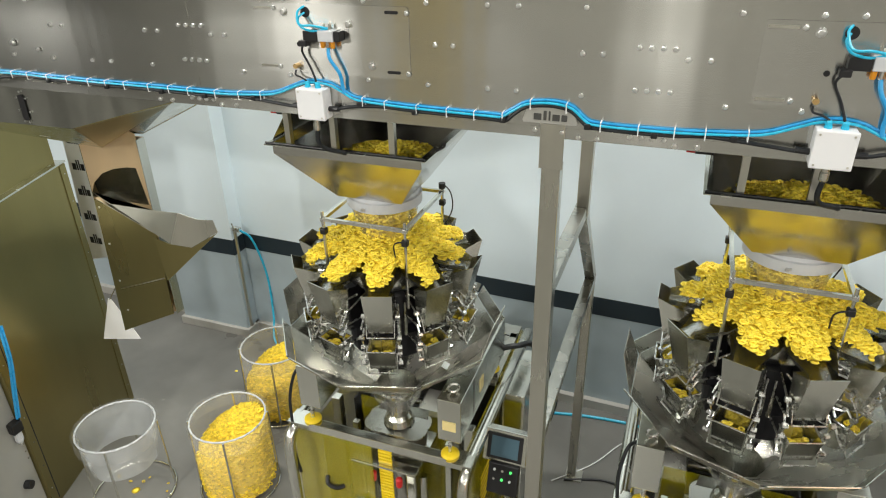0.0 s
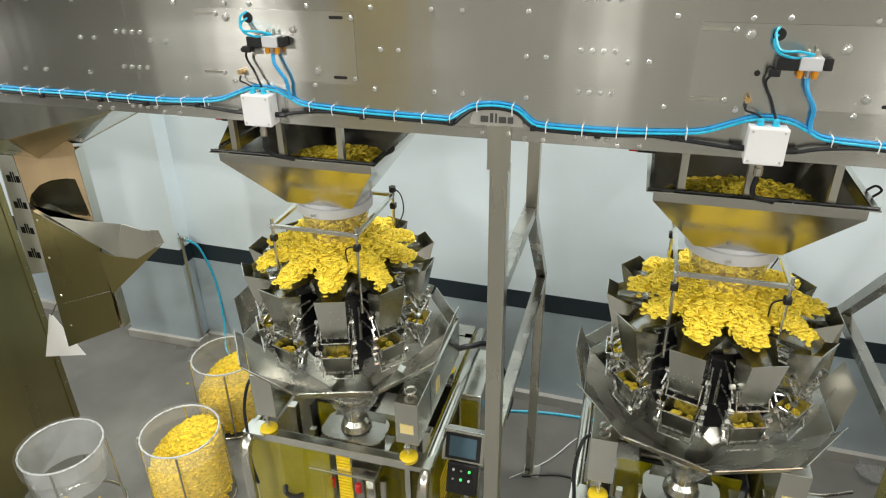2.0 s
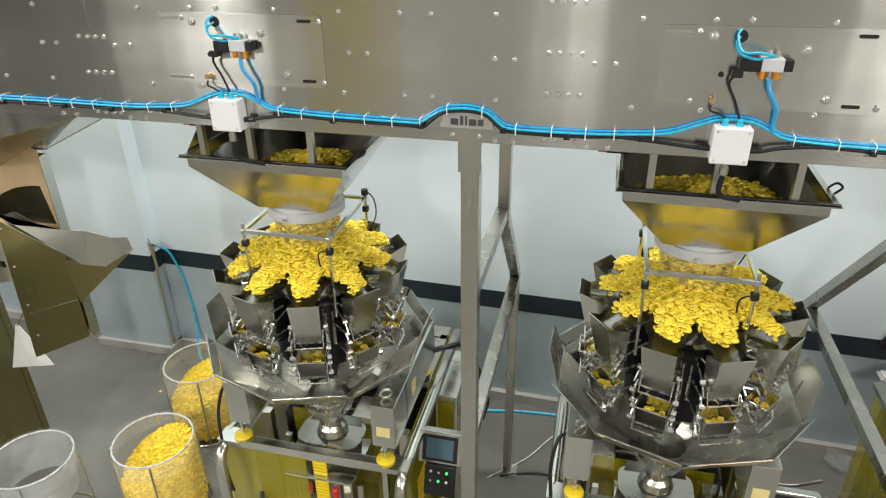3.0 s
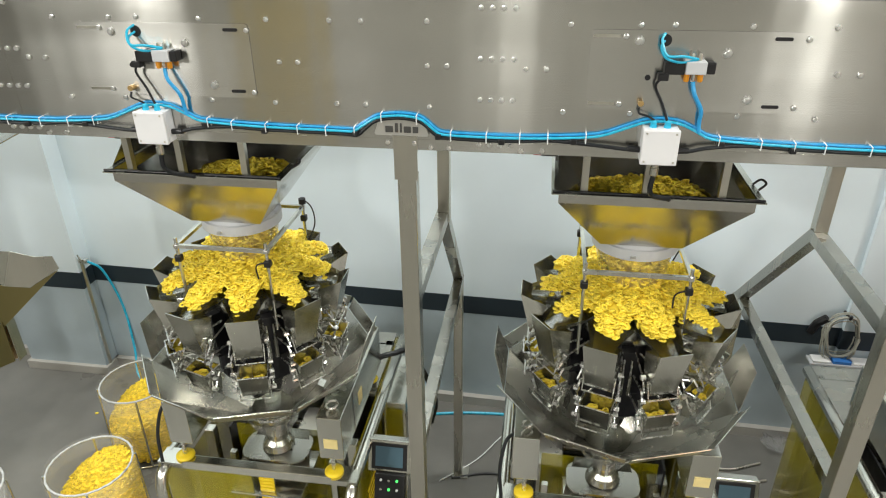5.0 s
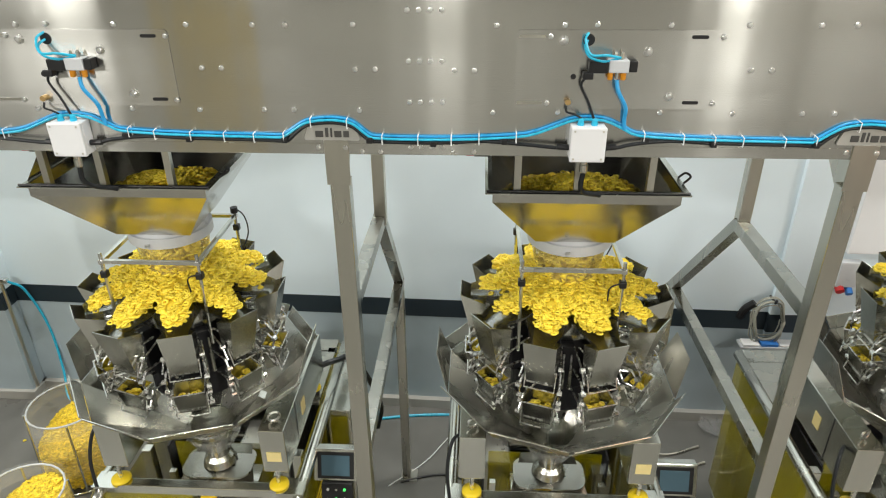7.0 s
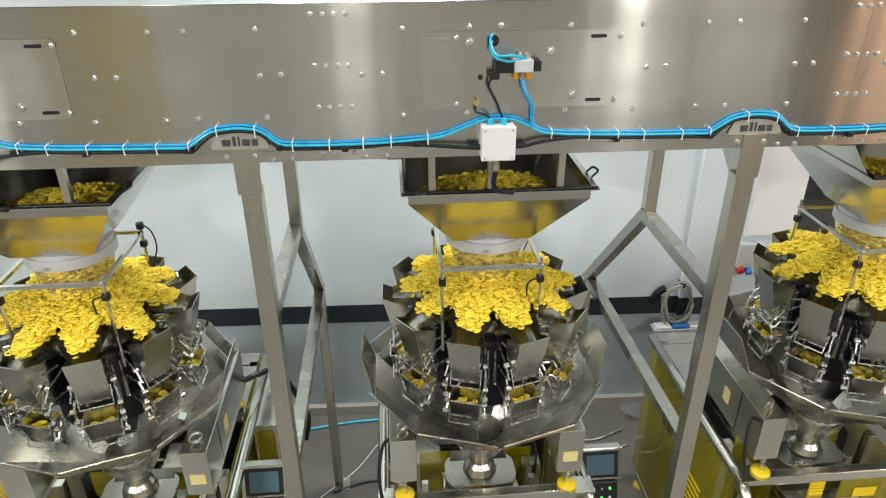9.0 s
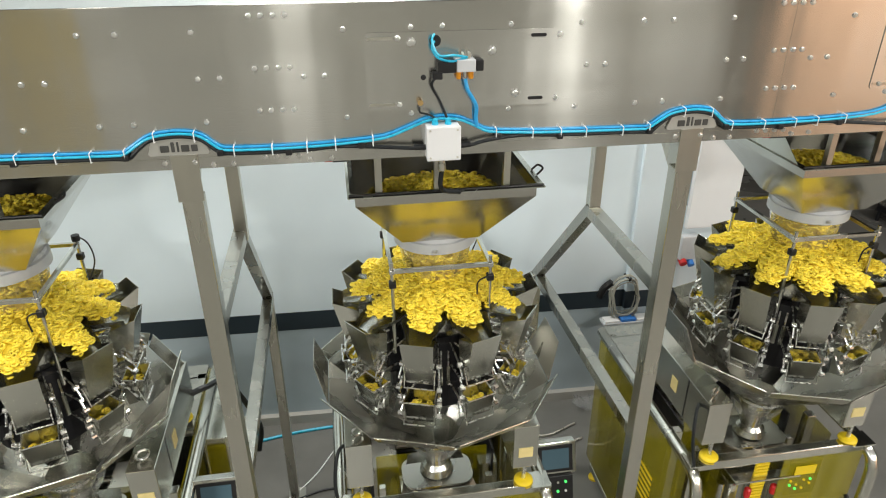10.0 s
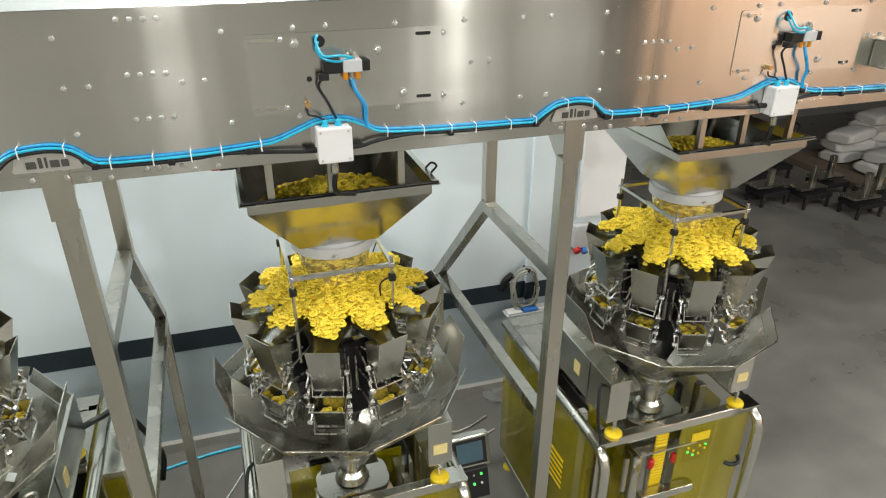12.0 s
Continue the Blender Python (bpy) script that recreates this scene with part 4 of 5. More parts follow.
        part("regulator", lathe(CX + sx * 0.09, 0.26, [(0.02, 0.80), (0.022, 0.82), (0.022, 0.86), (0.012, 0.87)], 12), RED, m, "red pressure knob")
        part("upright", box(CX + sx * 0.33 - 0.02, CX + sx * 0.33 + 0.02, 0.50, 0.54, 0.1, 1.0, 0.003), STEEL, m)
    part("seal_jaw", box(CX - 0.2, CX + 0.2, 0.15, 0.22, 0.60, 0.66, 0.006), STEEL, m)
    part("film_roll", tube([(CX - 0.3, 1.35, 0.45), (CX + 0.3, 1.35, 0.45)], 0.16, 24), WHITERING, m)
    for zz in (0.35, 0.6, 0.85):
        part("film_roller", tube([(CX - 0.38, 1.0, zz), (CX + 0.38, 1.0, zz)], 0.025, 12), POLISHED, m)
    for i, zz in enumerate((0.95, 0.85, 0.75, 0.65)):
        part("gear_box", box(CX + 0.30, CX + 0.42, 0.65 + 0.12 * i, 0.74 + 0.12 * i, zz - 0.3, zz, 0.006), DARK if i % 2 else STEEL, m)
    part("thick_cable", tube(curve([(x1 - 0.02, 1.1, 1.38), (x1 + 0.10, 1.15, 1.40), (x1 + 0.2, 1.3, 1.3), (x1 + 0.33, 1.45, 0.8), (x1 + 0.30, 1.45, 0.55)]), 0.02), CABLE, m, "thick black cable")
    # control cabinet at the rear, and panel on an arm
    cab = part("control_cabinet", box(x1 + 0.03, x1 + 0.19, 1.05, 1.60, 0.0, 1.05, 0.006), STEEL, m)
    part("cabinet_door", box(x1 + 0.05, x1 + 0.17, 1.035, 1.05, 0.05, 1.0, 0.003), ACRYL, cab)
    return m


def control_panel(o, dz=0.0):
    """Touch panel and switch panel on a bent arm beside the bagging machine."""
    x0, x1, yf = -0.335 + o, -0.065 + o, 0.47
    hm = root("control_panel", (x0 + 0.13, yf + 0.08, FLOOR), "steel touch panel with lit screen on a floor post", "control panel", "control panels")
    tilt = Matrix.Translation((0, 0, dz)) @ Matrix.Translation((0, yf, 1.13)) @ Matrix.Rotation(radians(-18), 4, "X") @ Matrix.Translation((0, -yf, -1.13))
    def tilted(bm):
        bm.transform(tilt)
        return bm
    cs = part("case", tilted(box(x0, x1, yf, yf + 0.07, 1.03, 1.24, 0.006)), STEEL, hm)
    part("bezel", tilted(box(x0 + 0.025, x1 - 0.025, yf - 0.004, yf - 0.0005, 1.05, 1.22, 0.001)), BLACK, cs)
    part("screen", tilted(box(x0 + 0.05, x1 - 0.05, yf - 0.007, yf - 0.0045, 1.07, 1.2)), LCD, cs, "lit blue touch screen")
    part("post", tube([(x0 + 0.13, yf + 0.09, 1.1), (x0 + 0.13, yf + 0.09, FLOOR)], 0.022, 10), STEEL, hm)
    sw = part("switch_panel", tilted(box(x0 + 0.05, x1 - 0.03, yf - 0.02, yf + 0.03, 0.83, 1.03, 0.006)), BLACK, hm, "black switch panel with lamps")
    for i in range(3):
        for j in range(2):
            part("button", tilted(disc_y(x0 + 0.09 + 0.05 * i, 0.99 - 0.06 * j, 0.008, yf - 0.028, yf - 0.02, 12)), (PAPER, STEEL, LED)[(i + j) % 3], sw)


bagger("left").location.x += MACHINE_X[0]
bag = bagger("right")
bag.location.x += MACHINE_X[1]
control_panel(0.0)
control_panel(PITCH + 0.01, -0.03)
copy_thing(bag, pose(CX + MACHINE_X[2], 0.9, FLOOR))
for k in (0, 1, 2):
    o = MACHINE_X[k]
    thing("weigher_cable", tube(curve([(-1.44 + o, 0.32, 1.56), (-1.49 + o, 0.26, 1.55), (-1.515 + o, 0.2, 1.40), (-1.50 + o, 0.16, 1.22), (-1.49 + o, 0.13, 1.0), (-1.46 + o, 0.12, 0.85)]), 0.010), CABLE, "black cable from the weigher box down the frame", "cable", "cables")


# ---------------------------------------------------------------- discharge end with bag stands
def discharge_chute():
    d = root("discharge_chute", (-2.85, 0.6, 1.34), "brushed steel discharge chute with swing spout under the conveyor end", "chute")
    fp = part("front_plate", sheet([(-1.765, 0.0, 3.268), (-2.45, 0.0, 3.076), (-4.0, 0.0, 3.05), (-4.3, 0.0, 3.268)], 0.004), STEEL, d)
    slot = [(-2.759 + 0.022 * math.cos(radians(q)), 3.165 + (0.048 if q < 180 else -0.048) + 0.022 * math.sin(radians(q))) for q in range(0, 360, 30)]
    part("slot", loft([[(x, -0.008, z) for x, z in slot], [(x, -0.005, z) for x, z in slot]], True, True, True), BLACK, fp)
    for q in range(7):
        a = radians(90 + 51 * q)
        part("screw", disc_y(-2.759 + 0.04 * math.cos(a), 3.165 + 0.085 * math.sin(a), 0.006, -0.008, -0.004, 8), BOLT, fp)
    part("hopper_slope", sheet([(-1.765, 0.0, 3.266), (-2.71, 0.60, 2.857), (-2.97, 0.60, 2.72), (-2.45, 0.0, 3.074)], 0.004), COLUMN, d, "steel slope with a warm reflection put into its colour")
    part("hopper_slope", sheet([(-2.45, 0.0, 3.074), (-2.97, 0.60, 2.72), (-3.16, 0.60, 2.79), (-4.0, 0.0, 3.05)], 0.004), STEEL, d)
    part("hopper_slope", sheet([(-1.765, 0.004, 3.266), (-1.765, 0.896, 3.266), (-2.67, 0.67, 2.82), (-2.70, 0.60, 2.857)], 0.004), STEEL, d)
    part("hopper_slope", sheet([(-4.3, 0.896, 3.266), (-3.16, 0.67, 2.79), (-2.67, 0.67, 2.82), (-1.765, 0.896, 3.266)], 0.004), STEEL, d)
    part("hopper_slope", sheet([(-4.3, 0.004, 3.266), (-4.0, 0.004, 3.05), (-3.16, 0.60, 2.79), (-3.16, 0.67, 2.79), (-4.3, 0.896, 3.266)], 0.004), STEEL, d)
    # box duct: front sheet with an arched opening, two sides and a back
    arch = [(-3.16, 2.39), (-3.12, 2.46), (-3.03, 2.535), (-2.92, 2.58), (-2.80, 2.605), (-2.726, 2.608), (-2.68, 2.33), (-2.67, 2.33)]
    front = [(-3.16, 2.79), *arch, (-2.67, 2.84), (-2.71, 2.857), (-2.97, 2.72)]
    # tan above and olive below are reflections coloured into plain steel
    part("upper_front", loft([[(x, 0.60, z) for x, z in front], [(x, 0.604, z) for x, z in front]], True, True, True), TAN_REFLECT, d)
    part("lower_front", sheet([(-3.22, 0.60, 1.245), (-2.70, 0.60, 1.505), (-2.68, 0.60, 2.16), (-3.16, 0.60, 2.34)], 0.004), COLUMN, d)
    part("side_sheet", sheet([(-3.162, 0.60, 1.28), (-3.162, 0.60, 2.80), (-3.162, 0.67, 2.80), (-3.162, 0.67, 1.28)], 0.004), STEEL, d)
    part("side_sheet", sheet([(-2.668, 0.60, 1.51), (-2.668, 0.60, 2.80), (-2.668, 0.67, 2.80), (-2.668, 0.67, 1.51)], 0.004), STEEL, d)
    part("back_sheet", sheet([(-3.16, 0.67, 1.28), (-2.67, 0.67, 1.51), (-2.67, 0.67, 2.80), (-3.16, 0.67, 2.80)], 0.004), TAN_REFLECT, d)
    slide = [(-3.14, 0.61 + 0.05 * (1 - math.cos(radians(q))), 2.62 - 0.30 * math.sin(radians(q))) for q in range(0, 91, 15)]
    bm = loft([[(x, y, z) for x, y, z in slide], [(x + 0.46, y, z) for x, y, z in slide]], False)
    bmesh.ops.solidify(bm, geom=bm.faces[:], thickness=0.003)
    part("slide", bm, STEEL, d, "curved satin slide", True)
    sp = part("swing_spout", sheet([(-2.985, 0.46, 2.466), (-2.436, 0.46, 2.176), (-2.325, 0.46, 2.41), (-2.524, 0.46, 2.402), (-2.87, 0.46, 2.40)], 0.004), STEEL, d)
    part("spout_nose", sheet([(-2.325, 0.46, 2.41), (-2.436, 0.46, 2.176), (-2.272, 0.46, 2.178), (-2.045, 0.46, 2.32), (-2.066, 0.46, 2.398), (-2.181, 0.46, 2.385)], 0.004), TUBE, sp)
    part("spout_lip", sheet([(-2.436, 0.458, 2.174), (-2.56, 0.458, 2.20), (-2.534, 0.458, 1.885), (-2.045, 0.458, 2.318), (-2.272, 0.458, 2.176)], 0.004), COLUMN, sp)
    part("spout_floor", sheet([(-2.985, 0.465, 2.42), (-2.985, 0.596, 2.42), (-2.42, 0.596, 2.16), (-2.436, 0.465, 2.176)], 0.004), STEEL, sp)
    part("fold_line", tube([(-3.14, 0.597, 1.63), (-2.70, 0.597, 1.80)], 0.004, 6), STEEL, d)
    for bz in (2.28, 2.0, 1.7, 1.45):
        shared("bolt", BOLT_MESH, d, (-3.13, 0.60, bz))
    return d


discharge_chute()
thing("paper_flap", sheet([(-3.68, 0.90, 1.26), (-3.62, 0.88, 1.27), (-3.395, 0.86, 0.95), (-3.87, 0.90, 0.815)], 0.003), PAPER, "white paper sheet hanging below the chute", "paper")
thing("hanger_wire", tube([(-3.65, 0.89, 1.26), (-3.3, 0.86, 1.7), (-3.165, 0.80, 1.75)], 0.004, 6), STEEL, "thin wire holding the paper sheet", "wire")
ban = root("hanging_banner", (-4.5, 1.6, 1.1), "narrow white banner with rows of dark lettering bars", "banner")
part("cord", tube([(-4.40, 1.6, 2.50), (-4.43, 1.30, 2.75)], 0.006, 6), CABLE, ban)
part("cloth", sheet([(-4.60, 1.6, 1.11), (-4.37, 1.6, 1.17), (-4.28, 1.6, 2.52), (-4.52, 1.6, 2.52)], 0.003), PAPER, ban)
for i in range(5):
    z = 2.28 - 0.245 * i
    xc = -4.42 - 0.015 * i
    for a, b, h in ((-0.065, -0.024, 0.06), (-0.014, 0.0, 0.094), (0.012, 0.024, 0.094), (0.033, 0.07, 0.06)):
        part("mark", box(xc + a, xc + b, 1.593, 1.598, z, z + h), INK, ban)


ELEV = pose(-3.93, 0.05, 0, 0, 0, 17.2)      # near corner of the elevator housing and its turn


def elevator_column():
    c = root("elevator_column", (-4.3, 0.8, FLOOR), "tall steel elevator housing with screwed panels standing on the floor", "elevator")

    def put(name, bm, material, label=""):
        bm.transform(ELEV)
        return part(name, bm, material, c, label)
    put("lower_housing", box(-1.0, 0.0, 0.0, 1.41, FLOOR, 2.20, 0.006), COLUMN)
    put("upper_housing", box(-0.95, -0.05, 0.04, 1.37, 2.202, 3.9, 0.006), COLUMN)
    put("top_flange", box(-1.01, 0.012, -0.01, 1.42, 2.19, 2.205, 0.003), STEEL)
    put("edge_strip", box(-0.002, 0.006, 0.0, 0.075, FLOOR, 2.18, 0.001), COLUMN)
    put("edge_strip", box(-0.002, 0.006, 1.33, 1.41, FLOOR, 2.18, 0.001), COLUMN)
    put("door_seam", box(-0.002, 0.004, 0.078, 0.088, FLOOR + 0.05, 2.15), DARK)
    for n in range(10):
        z = FLOOR + 0.2 + 0.25 * n
        put("screw", tube([(0.004, 0.04, z), (0.010, 0.04, z)], 0.006, 8), BOLT)
        put("screw", tube([(0.004, 1.37, z), (0.010, 1.37, z)], 0.006, 8), BOLT)
    bt = put("boot", box(-0.9, -0.03, -0.95, -0.002, FLOOR, 1.7, 0.006), BOOT, "grey steel boot of the elevator")
    for n in range(7):
        bm = tube([(-0.032, -0.03, 0.25 + 0.07 * n), (-0.024, -0.03, 0.25 + 0.07 * n)], 0.007, 8)
        bm.transform(ELEV)
        part("screw", bm, BOLT, bt)
    knob = tube([(-0.032, -0.14, 0.08), (0.02, -0.14, 0.08)], 0.035, 12)
    knob.transform(ELEV)
    part("knob", knob, BLACK, bt, "black hand knob")
    return c


elevator_column()
for dy in (0.0, 0.02):
    thing("air_hose", tube(curve([(-3.90, 0.14 + dy, 1.42), (-3.87, 0.10 + dy, 1.15), (-3.88, 0.05 + dy, 0.88), (-3.90, 0.02 + dy, 0.66)]), 0.010), BLUE, "blue air hose hanging by the elevator housing", "hose", "air hoses")
rg = root("air_regulator", (-3.92, -0.02, 0.45), "air regulator with a white bowl on the housing", "regulator")
part("body", box(-3.945, -3.87, -0.06, 0.03, 0.56, 0.65, 0.01), BLACK, rg)
part("bowl", lathe(-3.905, -0.015, [(0.03, 0.56), (0.03, 0.48), (0.015, 0.45)], 12), WHITERING, rg)


def bag_stand(cx, cy, fill, seed):
    """A clear bag hung over a steel hoop with legs; fill is the pellet height."""
    rnd = random.Random(seed)
    R, zt = 0.303, 0.38
    s = root("bag_stand", (cx, cy, FLOOR), ("round steel stand with an empty clear plastic bag" if fill < 0.15 else "round steel stand with a clear bag filled with yellow pellets"), "bag stand", "bag stands")
    hoop = [(cx + R * math.cos(radians(q)), cy + R * math.sin(radians(q)), zt) for q in range(0, 361, 15)]
    part("hoop", tube(hoop, 0.008, 8), HOOP, s, "hoop wrapped in bag film", True)
    base = [(cx + (R + 0.03) * math.cos(radians(q)), cy + (R + 0.03) * math.sin(radians(q)), FLOOR + 0.012) for q in range(0, 361, 15)]
    part("base_ring", tube(base, 0.010, 8), STEEL, s, "", True)
    for q in (-60, 30, 120, 210):
        c, w = math.cos(radians(q)), math.sin(radians(q))
        part("leg", tube([(cx + (R + 0.015) * c, cy + (R + 0.015) * w, zt), (cx + (R + 0.03) * c, cy + (R + 0.03) * w, FLOOR + 0.01)], 0.009, 8), STEEL, s)
    rings = []
    for i in range(13):
        t = i / 12
        z = zt + 0.012 - t * ((zt - FLOOR - 0.03) if fill > 0.15 else 0.36)
        rr = R * (1.0 - 0.03 * t + (0.05 * math.sin(math.pi * t) if fill > 0.15 else -0.10 * t))
        rings.append([(cx + rr * (1 + 0.035 * noise.noise((math.cos(a) * 3 + seed, math.sin(a) * 3, z * 5))) * math.cos(a), cy + rr * (1 + 0.035 * noise.noise((math.cos(a) * 3 + seed, math.sin(a) * 3, z * 5))) * math.sin(a), z) for a in [2 * math.pi * k / 40 for k in range(40)]])
    part("bag", loft(rings), FILM if fill > 0.15 else EMPTYBAG, s, "thin clear plastic bag", True)
    flap = [[(cx + (R + 0.012 + 0.02 * rnd.random()) * math.cos(a), cy + (R + 0.012 + 0.02 * rnd.random()) * math.sin(a), z) for a in [2 * math.pi * k / 40 for k in range(40)]] for z in (zt + 0.015, zt - 0.05, zt - 0.12 - 0.02 * rnd.random())]
    part("folded_hem", loft(flap), FILM, s, "bag hem folded over the hoop", True)
    h = FLOOR + 0.02 + fill
    rr = R * 0.97
    prof = [(rr * 0.9, FLOOR + 0.02), (rr, FLOOR + 0.08), (rr, h - 0.06), (rr * 0.85, h - 0.02), (0.01, h + 0.07)] if fill > 0.1 else [(rr * 0.12, FLOOR + 0.003), (0.01, FLOOR + 0.008)]
    core_bm = lathe(cx, cy, prof, 30)
    for v in core_bm.verts:
        if fill > 0.1 and v.co.z > h - 0.1:
            v.co.z += 0.14 * ((v.co.x - cx) * math.cos(0.9) + (v.co.y - cy) * math.sin(0.9)) / rr - 0.012
    me = finish("pellet_core", core_bm, PASTA_DARK, True)
    pts = []
    for n in range(3000 if fill > 0.1 else 12):
        a = rnd.uniform(0, 6.283)
        if rnd.random() < 0.62 and fill > 0.1:
            pts.append((cx + rr * 1.0 * math.cos(a), cy + rr * 1.0 * math.sin(a), rnd.uniform(FLOOR + 0.05, h - 0.05 + 0.13 * math.cos(a - 0.9))))
        else:
            q = rr * math.sqrt(rnd.random()) * 0.97
            pts.append((cx + q * math.cos(a), cy + q * math.sin(a), (h + 0.07 - 0.11 * q / rr + 0.14 * (q / rr) * math.cos(a - 0.9)) if fill > 0.1 else FLOOR + 0.02))
    pm = pasta_rings(pts, 0.032, 6, 3)
    pm.materials.clear()
    pm.materials.append(PASTA_DARK)
    hp = new("pellet_fill", pm)
    tagged(hp, "orange-yellow snack pellets inside the clear bag", "snack pellets", "bag fills", "stuff")
    cr = new("pellet_core", me)
    cr.parent = hp


bag_stand(-3.43, 0.43, 0.03, 1)
bag_stand(-2.63, 0.82, 0.56, 2)
bag_stand(-2.83, 1.80, 0.50, 3)
random.seed(9)
fl = pasta_rings([(random.uniform(-3.2, -2.95), random.uniform(0.1, 0.4), FLOOR + 0.006) for n in range(7)] + [(-3.6, 2.1, FLOOR + 0.006)], 0.04)
tagged(new("spilled_pasta", fl), "few yellow pasta rings spilled on the floor", "pasta", "", "stuff")

# ---------------------------------------------------------------- along the back wall
thing("conduit", tube([(-3.86, 2.78, 1.0), (-3.86, 2.78, FLOOR)], 0.022, 12), TUBE, "grey steel conduit down the pier edge", "pipe")
tp = root("air_tap", (-3.83, 2.78, 0.98), "small steel air tap on the wall", "tap")
part("body", box(-3.89, -3.77, 2.74, 2.79, 0.98, 1.03, 0.01), BOLT, tp)
part("lever", tube([(-3.83, 2.74, 1.03), (-3.83, 2.72, 1.09)], 0.008), STEEL, tp)
thing("air_hose", tube(curve([(-3.77, 2.76, 1.0), (-3.70, 2.85, 0.85), (-3.62, 2.90, 0.4), (-3.58, 2.85, -0.1), (-3.5, 2.7, FLOOR + 0.02), (-3.2, 2.55, FLOOR + 0.012), (-2.9, 2.5, FLOOR + 0.012)]), 0.012), CYAN, "light blue air hose hanging from the wall tap", "hose", "air hoses")
thing("air_hose", tube(curve([(-0.4, 2.52, FLOOR + 0.012), (0.1, 2.61, FLOOR + 0.012), (0.56, 2.62, FLOOR + 0.012), (0.9, 2.5, FLOOR + 0.012)]), 0.014), CYAN, "blue air hose lying on the floor", "hose", "air hoses")
thing("floor_cable", tube(curve([(-0.1, 1.7, FLOOR + 0.01), (0.2, 2.0, FLOOR + 0.01), (0.42, 2.35, FLOOR + 0.01), (0.62, 2.5, FLOOR + 0.01)]), 0.006), PAPER, "white cable lying on the floor", "cable", "cables")
thing("floor_cable", tube(curve([(0.0, 1.75, FLOOR + 0.01), (0.35, 1.85, FLOOR + 0.01), (0.7, 1.75, FLOOR + 0.01)]), 0.009), CABLE, "dark cable lying on the floor", "cable", "cables")
for yy, zz in ((2.0, 0.0), (2.2, 0.02)):
    thing("floor_cable", tube(curve([(1.65, yy, FLOOR + 0.012), (2.0, yy + 0.12, FLOOR + 0.012), (2.35, yy - 0.02, FLOOR + 0.012), (2.7, yy + 0.1, FLOOR + 0.012)]), 0.012), TUBE, "grey cable lying on the floor", "cable", "cables")
coil = root("cable_coil", (3.19, 2.58, 0.55), "coil of pale grey cable hung on the wall", "cable coil")
for n in range(9):
    r, cz = random.uniform(0.15, 0.215), 0.86 + random.uniform(-0.04, 0.02)
    lp = [(3.19 + random.uniform(-0.01, 0.01) + r * 0.72 * math.cos(radians(q)), 2.625 + 0.02 * math.sin(radians(3 * q)) - 0.006 * n, cz + r * 1.2 * math.sin(radians(q))) for q in range(0, 361, 15)]
    part("loop", tube(lp, 0.0055, 6), COILC, coil, "", True)
part("hook", tube([(3.19, 2.67, 1.07), (3.19, 2.55, 1.07), (3.19, 2.54, 1.10)], 0.012, 8), BLACK, coil)
part("plug", tube(curve([(2.98, 2.70, 0.83), (3.01, 2.68, 0.93), (3.07, 2.66, 1.00)]), 0.035, 8), BLACK, coil, "black cable plug")
tr = root("wall_tray", (3.4, 2.5, 0.60), "small shelf with blue and white printed packs", "shelf")
part("board", box(2.98, 3.80, 2.53, 2.655, 0.60, 0.62, 0.004), WHITERING, tr)
for n in range(5):
    part("pack", box(3.0 + 0.16 * n, 3.145 + 0.16 * n, 2.54, 2.64, 0.622, 0.64 + 0.01 * (n % 2), 0.004), TRAYB if n % 2 else PAPER, tr)
sk = root("wall_socket", (3.75, 2.62, 1.2), "grey industrial socket box with red and blue plugs", "socket")
part("box", box(3.66, 3.83, 2.58, 2.658, 1.22, 1.46, 0.01), WHITERING, sk)
part("plug", tube([(3.70, 2.63, 1.23), (3.70, 2.56, 1.19)], 0.035, 12), RED, sk, "red plug")
part("plug", tube([(3.78, 2.63, 1.22), (3.78, 2.56, 1.17)], 0.03, 12), TRAYB, sk, "blue plug")
thing("door_panel", box(3.69, 4.14, 2.60, 2.655, 1.53, 3.4, 0.006), WHITEBOX, "white panel at the wall corner", "panel", kind="structure")
film = bmesh.new()
bmesh.ops.create_icosphere(film, subdivisions=3, radius=0.11)
for v in film.verts:
    v.co += v.co.normalized() * 0.08 * noise.noise(v.co * 14)
    v.co = Vector((v.co.x + 2.9, v.co.y + 2.55, max(FLOOR + 0.004, v.co.z * 0.5 + FLOOR + 0.05)))
thing("film_scrap", film, CLEAR, "crumpled clear film scrap on the floor", "plastic scrap")

# ---------------------------------------------------------------- far hall
for n in range(30):
    x = 5.0 + 0.55 * n
    thing("wall_rib", box(x, x + 0.25, 9.93, 10.0, 0.2, 6.8, 0.02), HALLW, "ribbed sheet of the far wall", "cladding", kind="structure")


def sack(x, y, z, turn, seed):
    bm = bmesh.new()
    bmesh.ops.create_cube(bm, size=1)
    bmesh.ops.subdivide_edges(bm, edges=bm.edges[:], cuts=6, use_grid_fill=True)
    for v in bm.verts:
        c = v.co
        e = 1 - 0.55 * (2 * abs(c.x)) ** 4 * 0.6 - 0.35 * (2 * abs(c.y)) ** 4
        c.z *= max(0.12, e) * 0.24
        c.x *= 0.85
        c.y *= 0.5
        c += Vector((0, 0, 0.02 * noise.noise((c.x * 6 + seed, c.y * 6, c.z * 9))))
    bm.transform(pose(0, 0, 0.11))
    ob = thing("sack", bm, SACK, "full white woven sack lying on a stack", "sack", "stack of sacks", smooth=True)
    ob.matrix_basis = pose(x, y, z, random.uniform(-4, 4), random.uniform(-4, 4), turn)


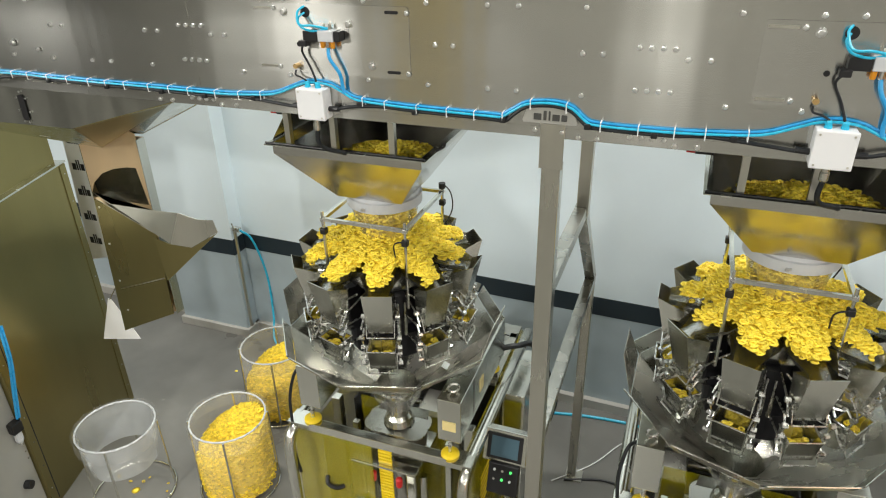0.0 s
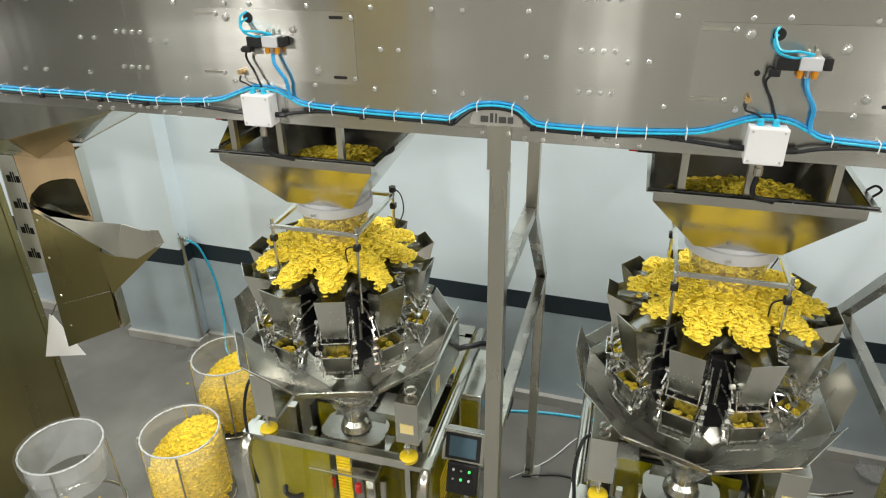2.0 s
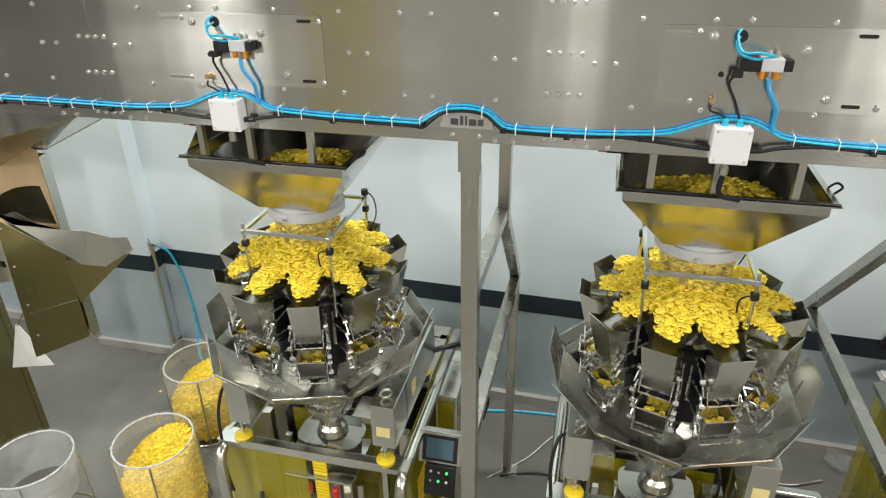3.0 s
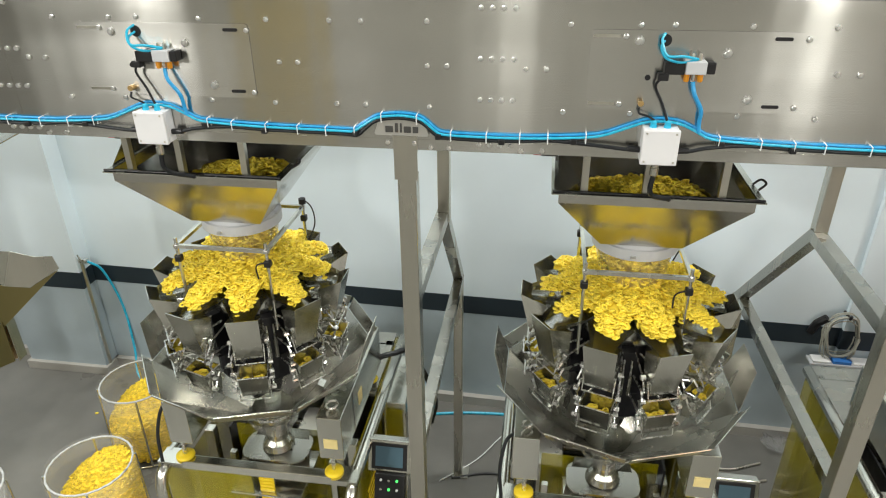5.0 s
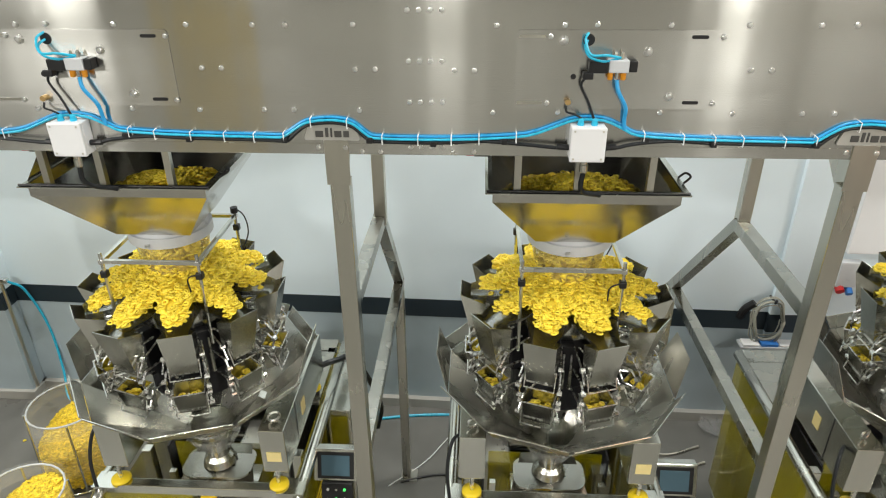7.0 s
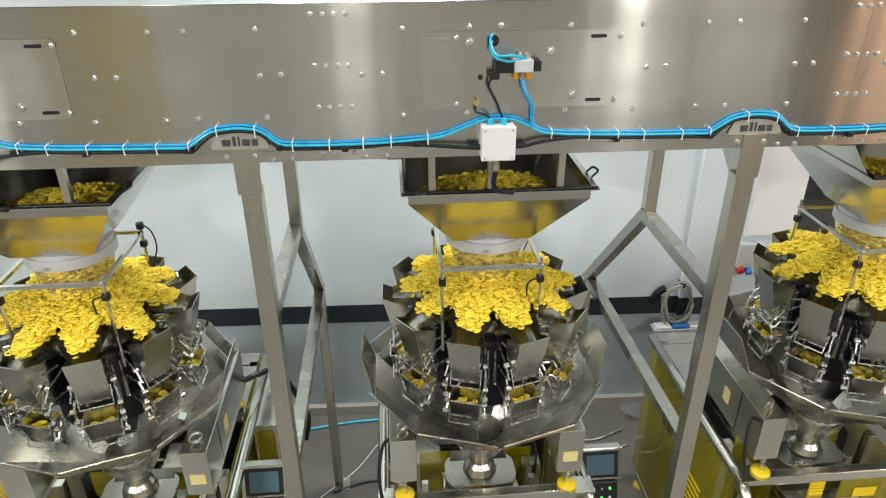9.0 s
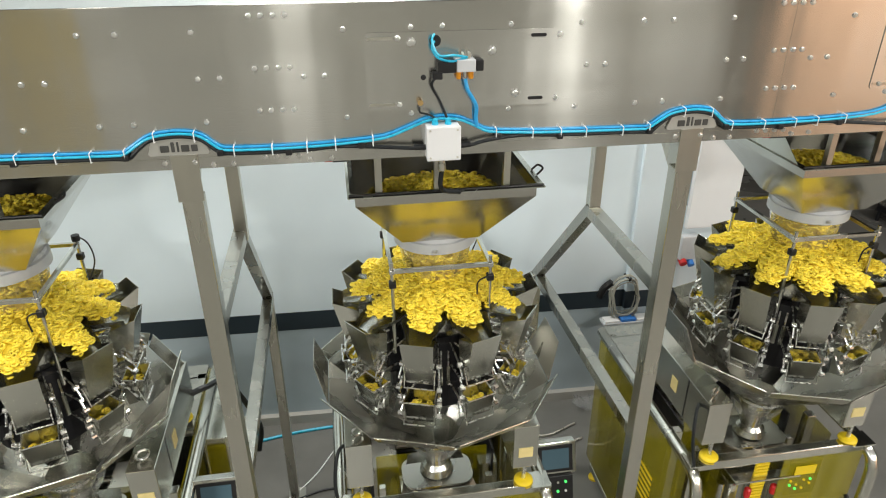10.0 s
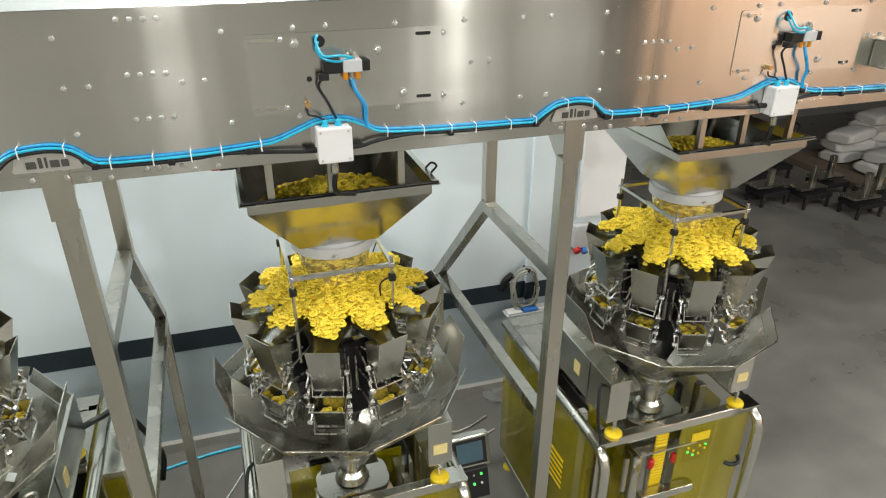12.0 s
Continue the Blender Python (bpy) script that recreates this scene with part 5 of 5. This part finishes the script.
random.seed(12)
for col in range(4):
    for row in range(3 if col == 0 else 4):
        sack(12.1 + 0.95 * col + random.uniform(-0.1, 0.1), 6.9 + 0.3 * (col % 2) + random.uniform(-0.12, 0.12), FLOOR + 0.14 + 0.20 * row, random.uniform(-15, 15), col * 10 + row)
        sack(12.1 + 0.95 * col + random.uniform(-0.1, 0.1), 6.2 + random.uniform(-0.1, 0.1), FLOOR + 0.14 + 0.20 * row, random.uniform(-15, 15), col * 10 + row + 50) if row < 2 else None
thing("pallet_board", box(11.2, 15.2, 5.8, 7.6, FLOOR, FLOOR + 0.13, 0.01), PALLET, "wooden pallet under the sacks", "pallet")
thing("cardboard_sheet", sheet([(9.2, 8.6, FLOOR), (11.0, 8.8, FLOOR), (11.0, 9.1, 1.5), (9.2, 8.9, 1.4)], 0.03), CARD, "brown cardboard sheet leaning at the far wall", "cardboard")


def steel_stand(x, y, h):
    s = root("machine_stand", (x, y, FLOOR), "small dark steel stand with an upright post", "stand", "stands in the far hall")
    part("base", box(x - 0.28, x + 0.28, y - 0.22, y + 0.22, FLOOR + 0.18, FLOOR + 0.26, 0.01), DARK, s)
    for dx in (-0.24, 0.24):
        for dy in (-0.18, 0.18):
            part("leg", tube([(x + dx, y + dy, FLOOR), (x + dx, y + dy, FLOOR + 0.18)], 0.03, 8), DARK, s)
    part("post", box(x - 0.045, x + 0.045, y - 0.045, y + 0.045, FLOOR + 0.26, FLOOR + h, 0.006), TUBE, s)
    part("shelf", box(x - 0.35, x + 0.2, y - 0.15, y + 0.15, FLOOR + 0.32, FLOOR + 0.36, 0.006), STEEL, s)


for x, y, h in ((9.3, 5.9, 0.6), (9.9, 5.6, 0.7), (9.6, 6.6, 0.6), (10.4, 5.0, 0.72), (10.9, 5.2, 0.75), (10.6, 5.9, 0.7), (11.4, 4.9, 0.65), (10.3, 6.9, 0.6)):
    steel_stand(x, y, h)
sb = root("sensor_box", (3.70, 0.0, 3.45), "grey sensor box with a latch on the beam", "sensor")
part("case", box(3.64, 3.76, -0.09, -0.001, 3.45, 3.58, 0.008), STEEL, sb)
part("latch", box(3.67, 3.72, -0.105, -0.09, 3.49, 3.51, 0.004), BLACK, sb)
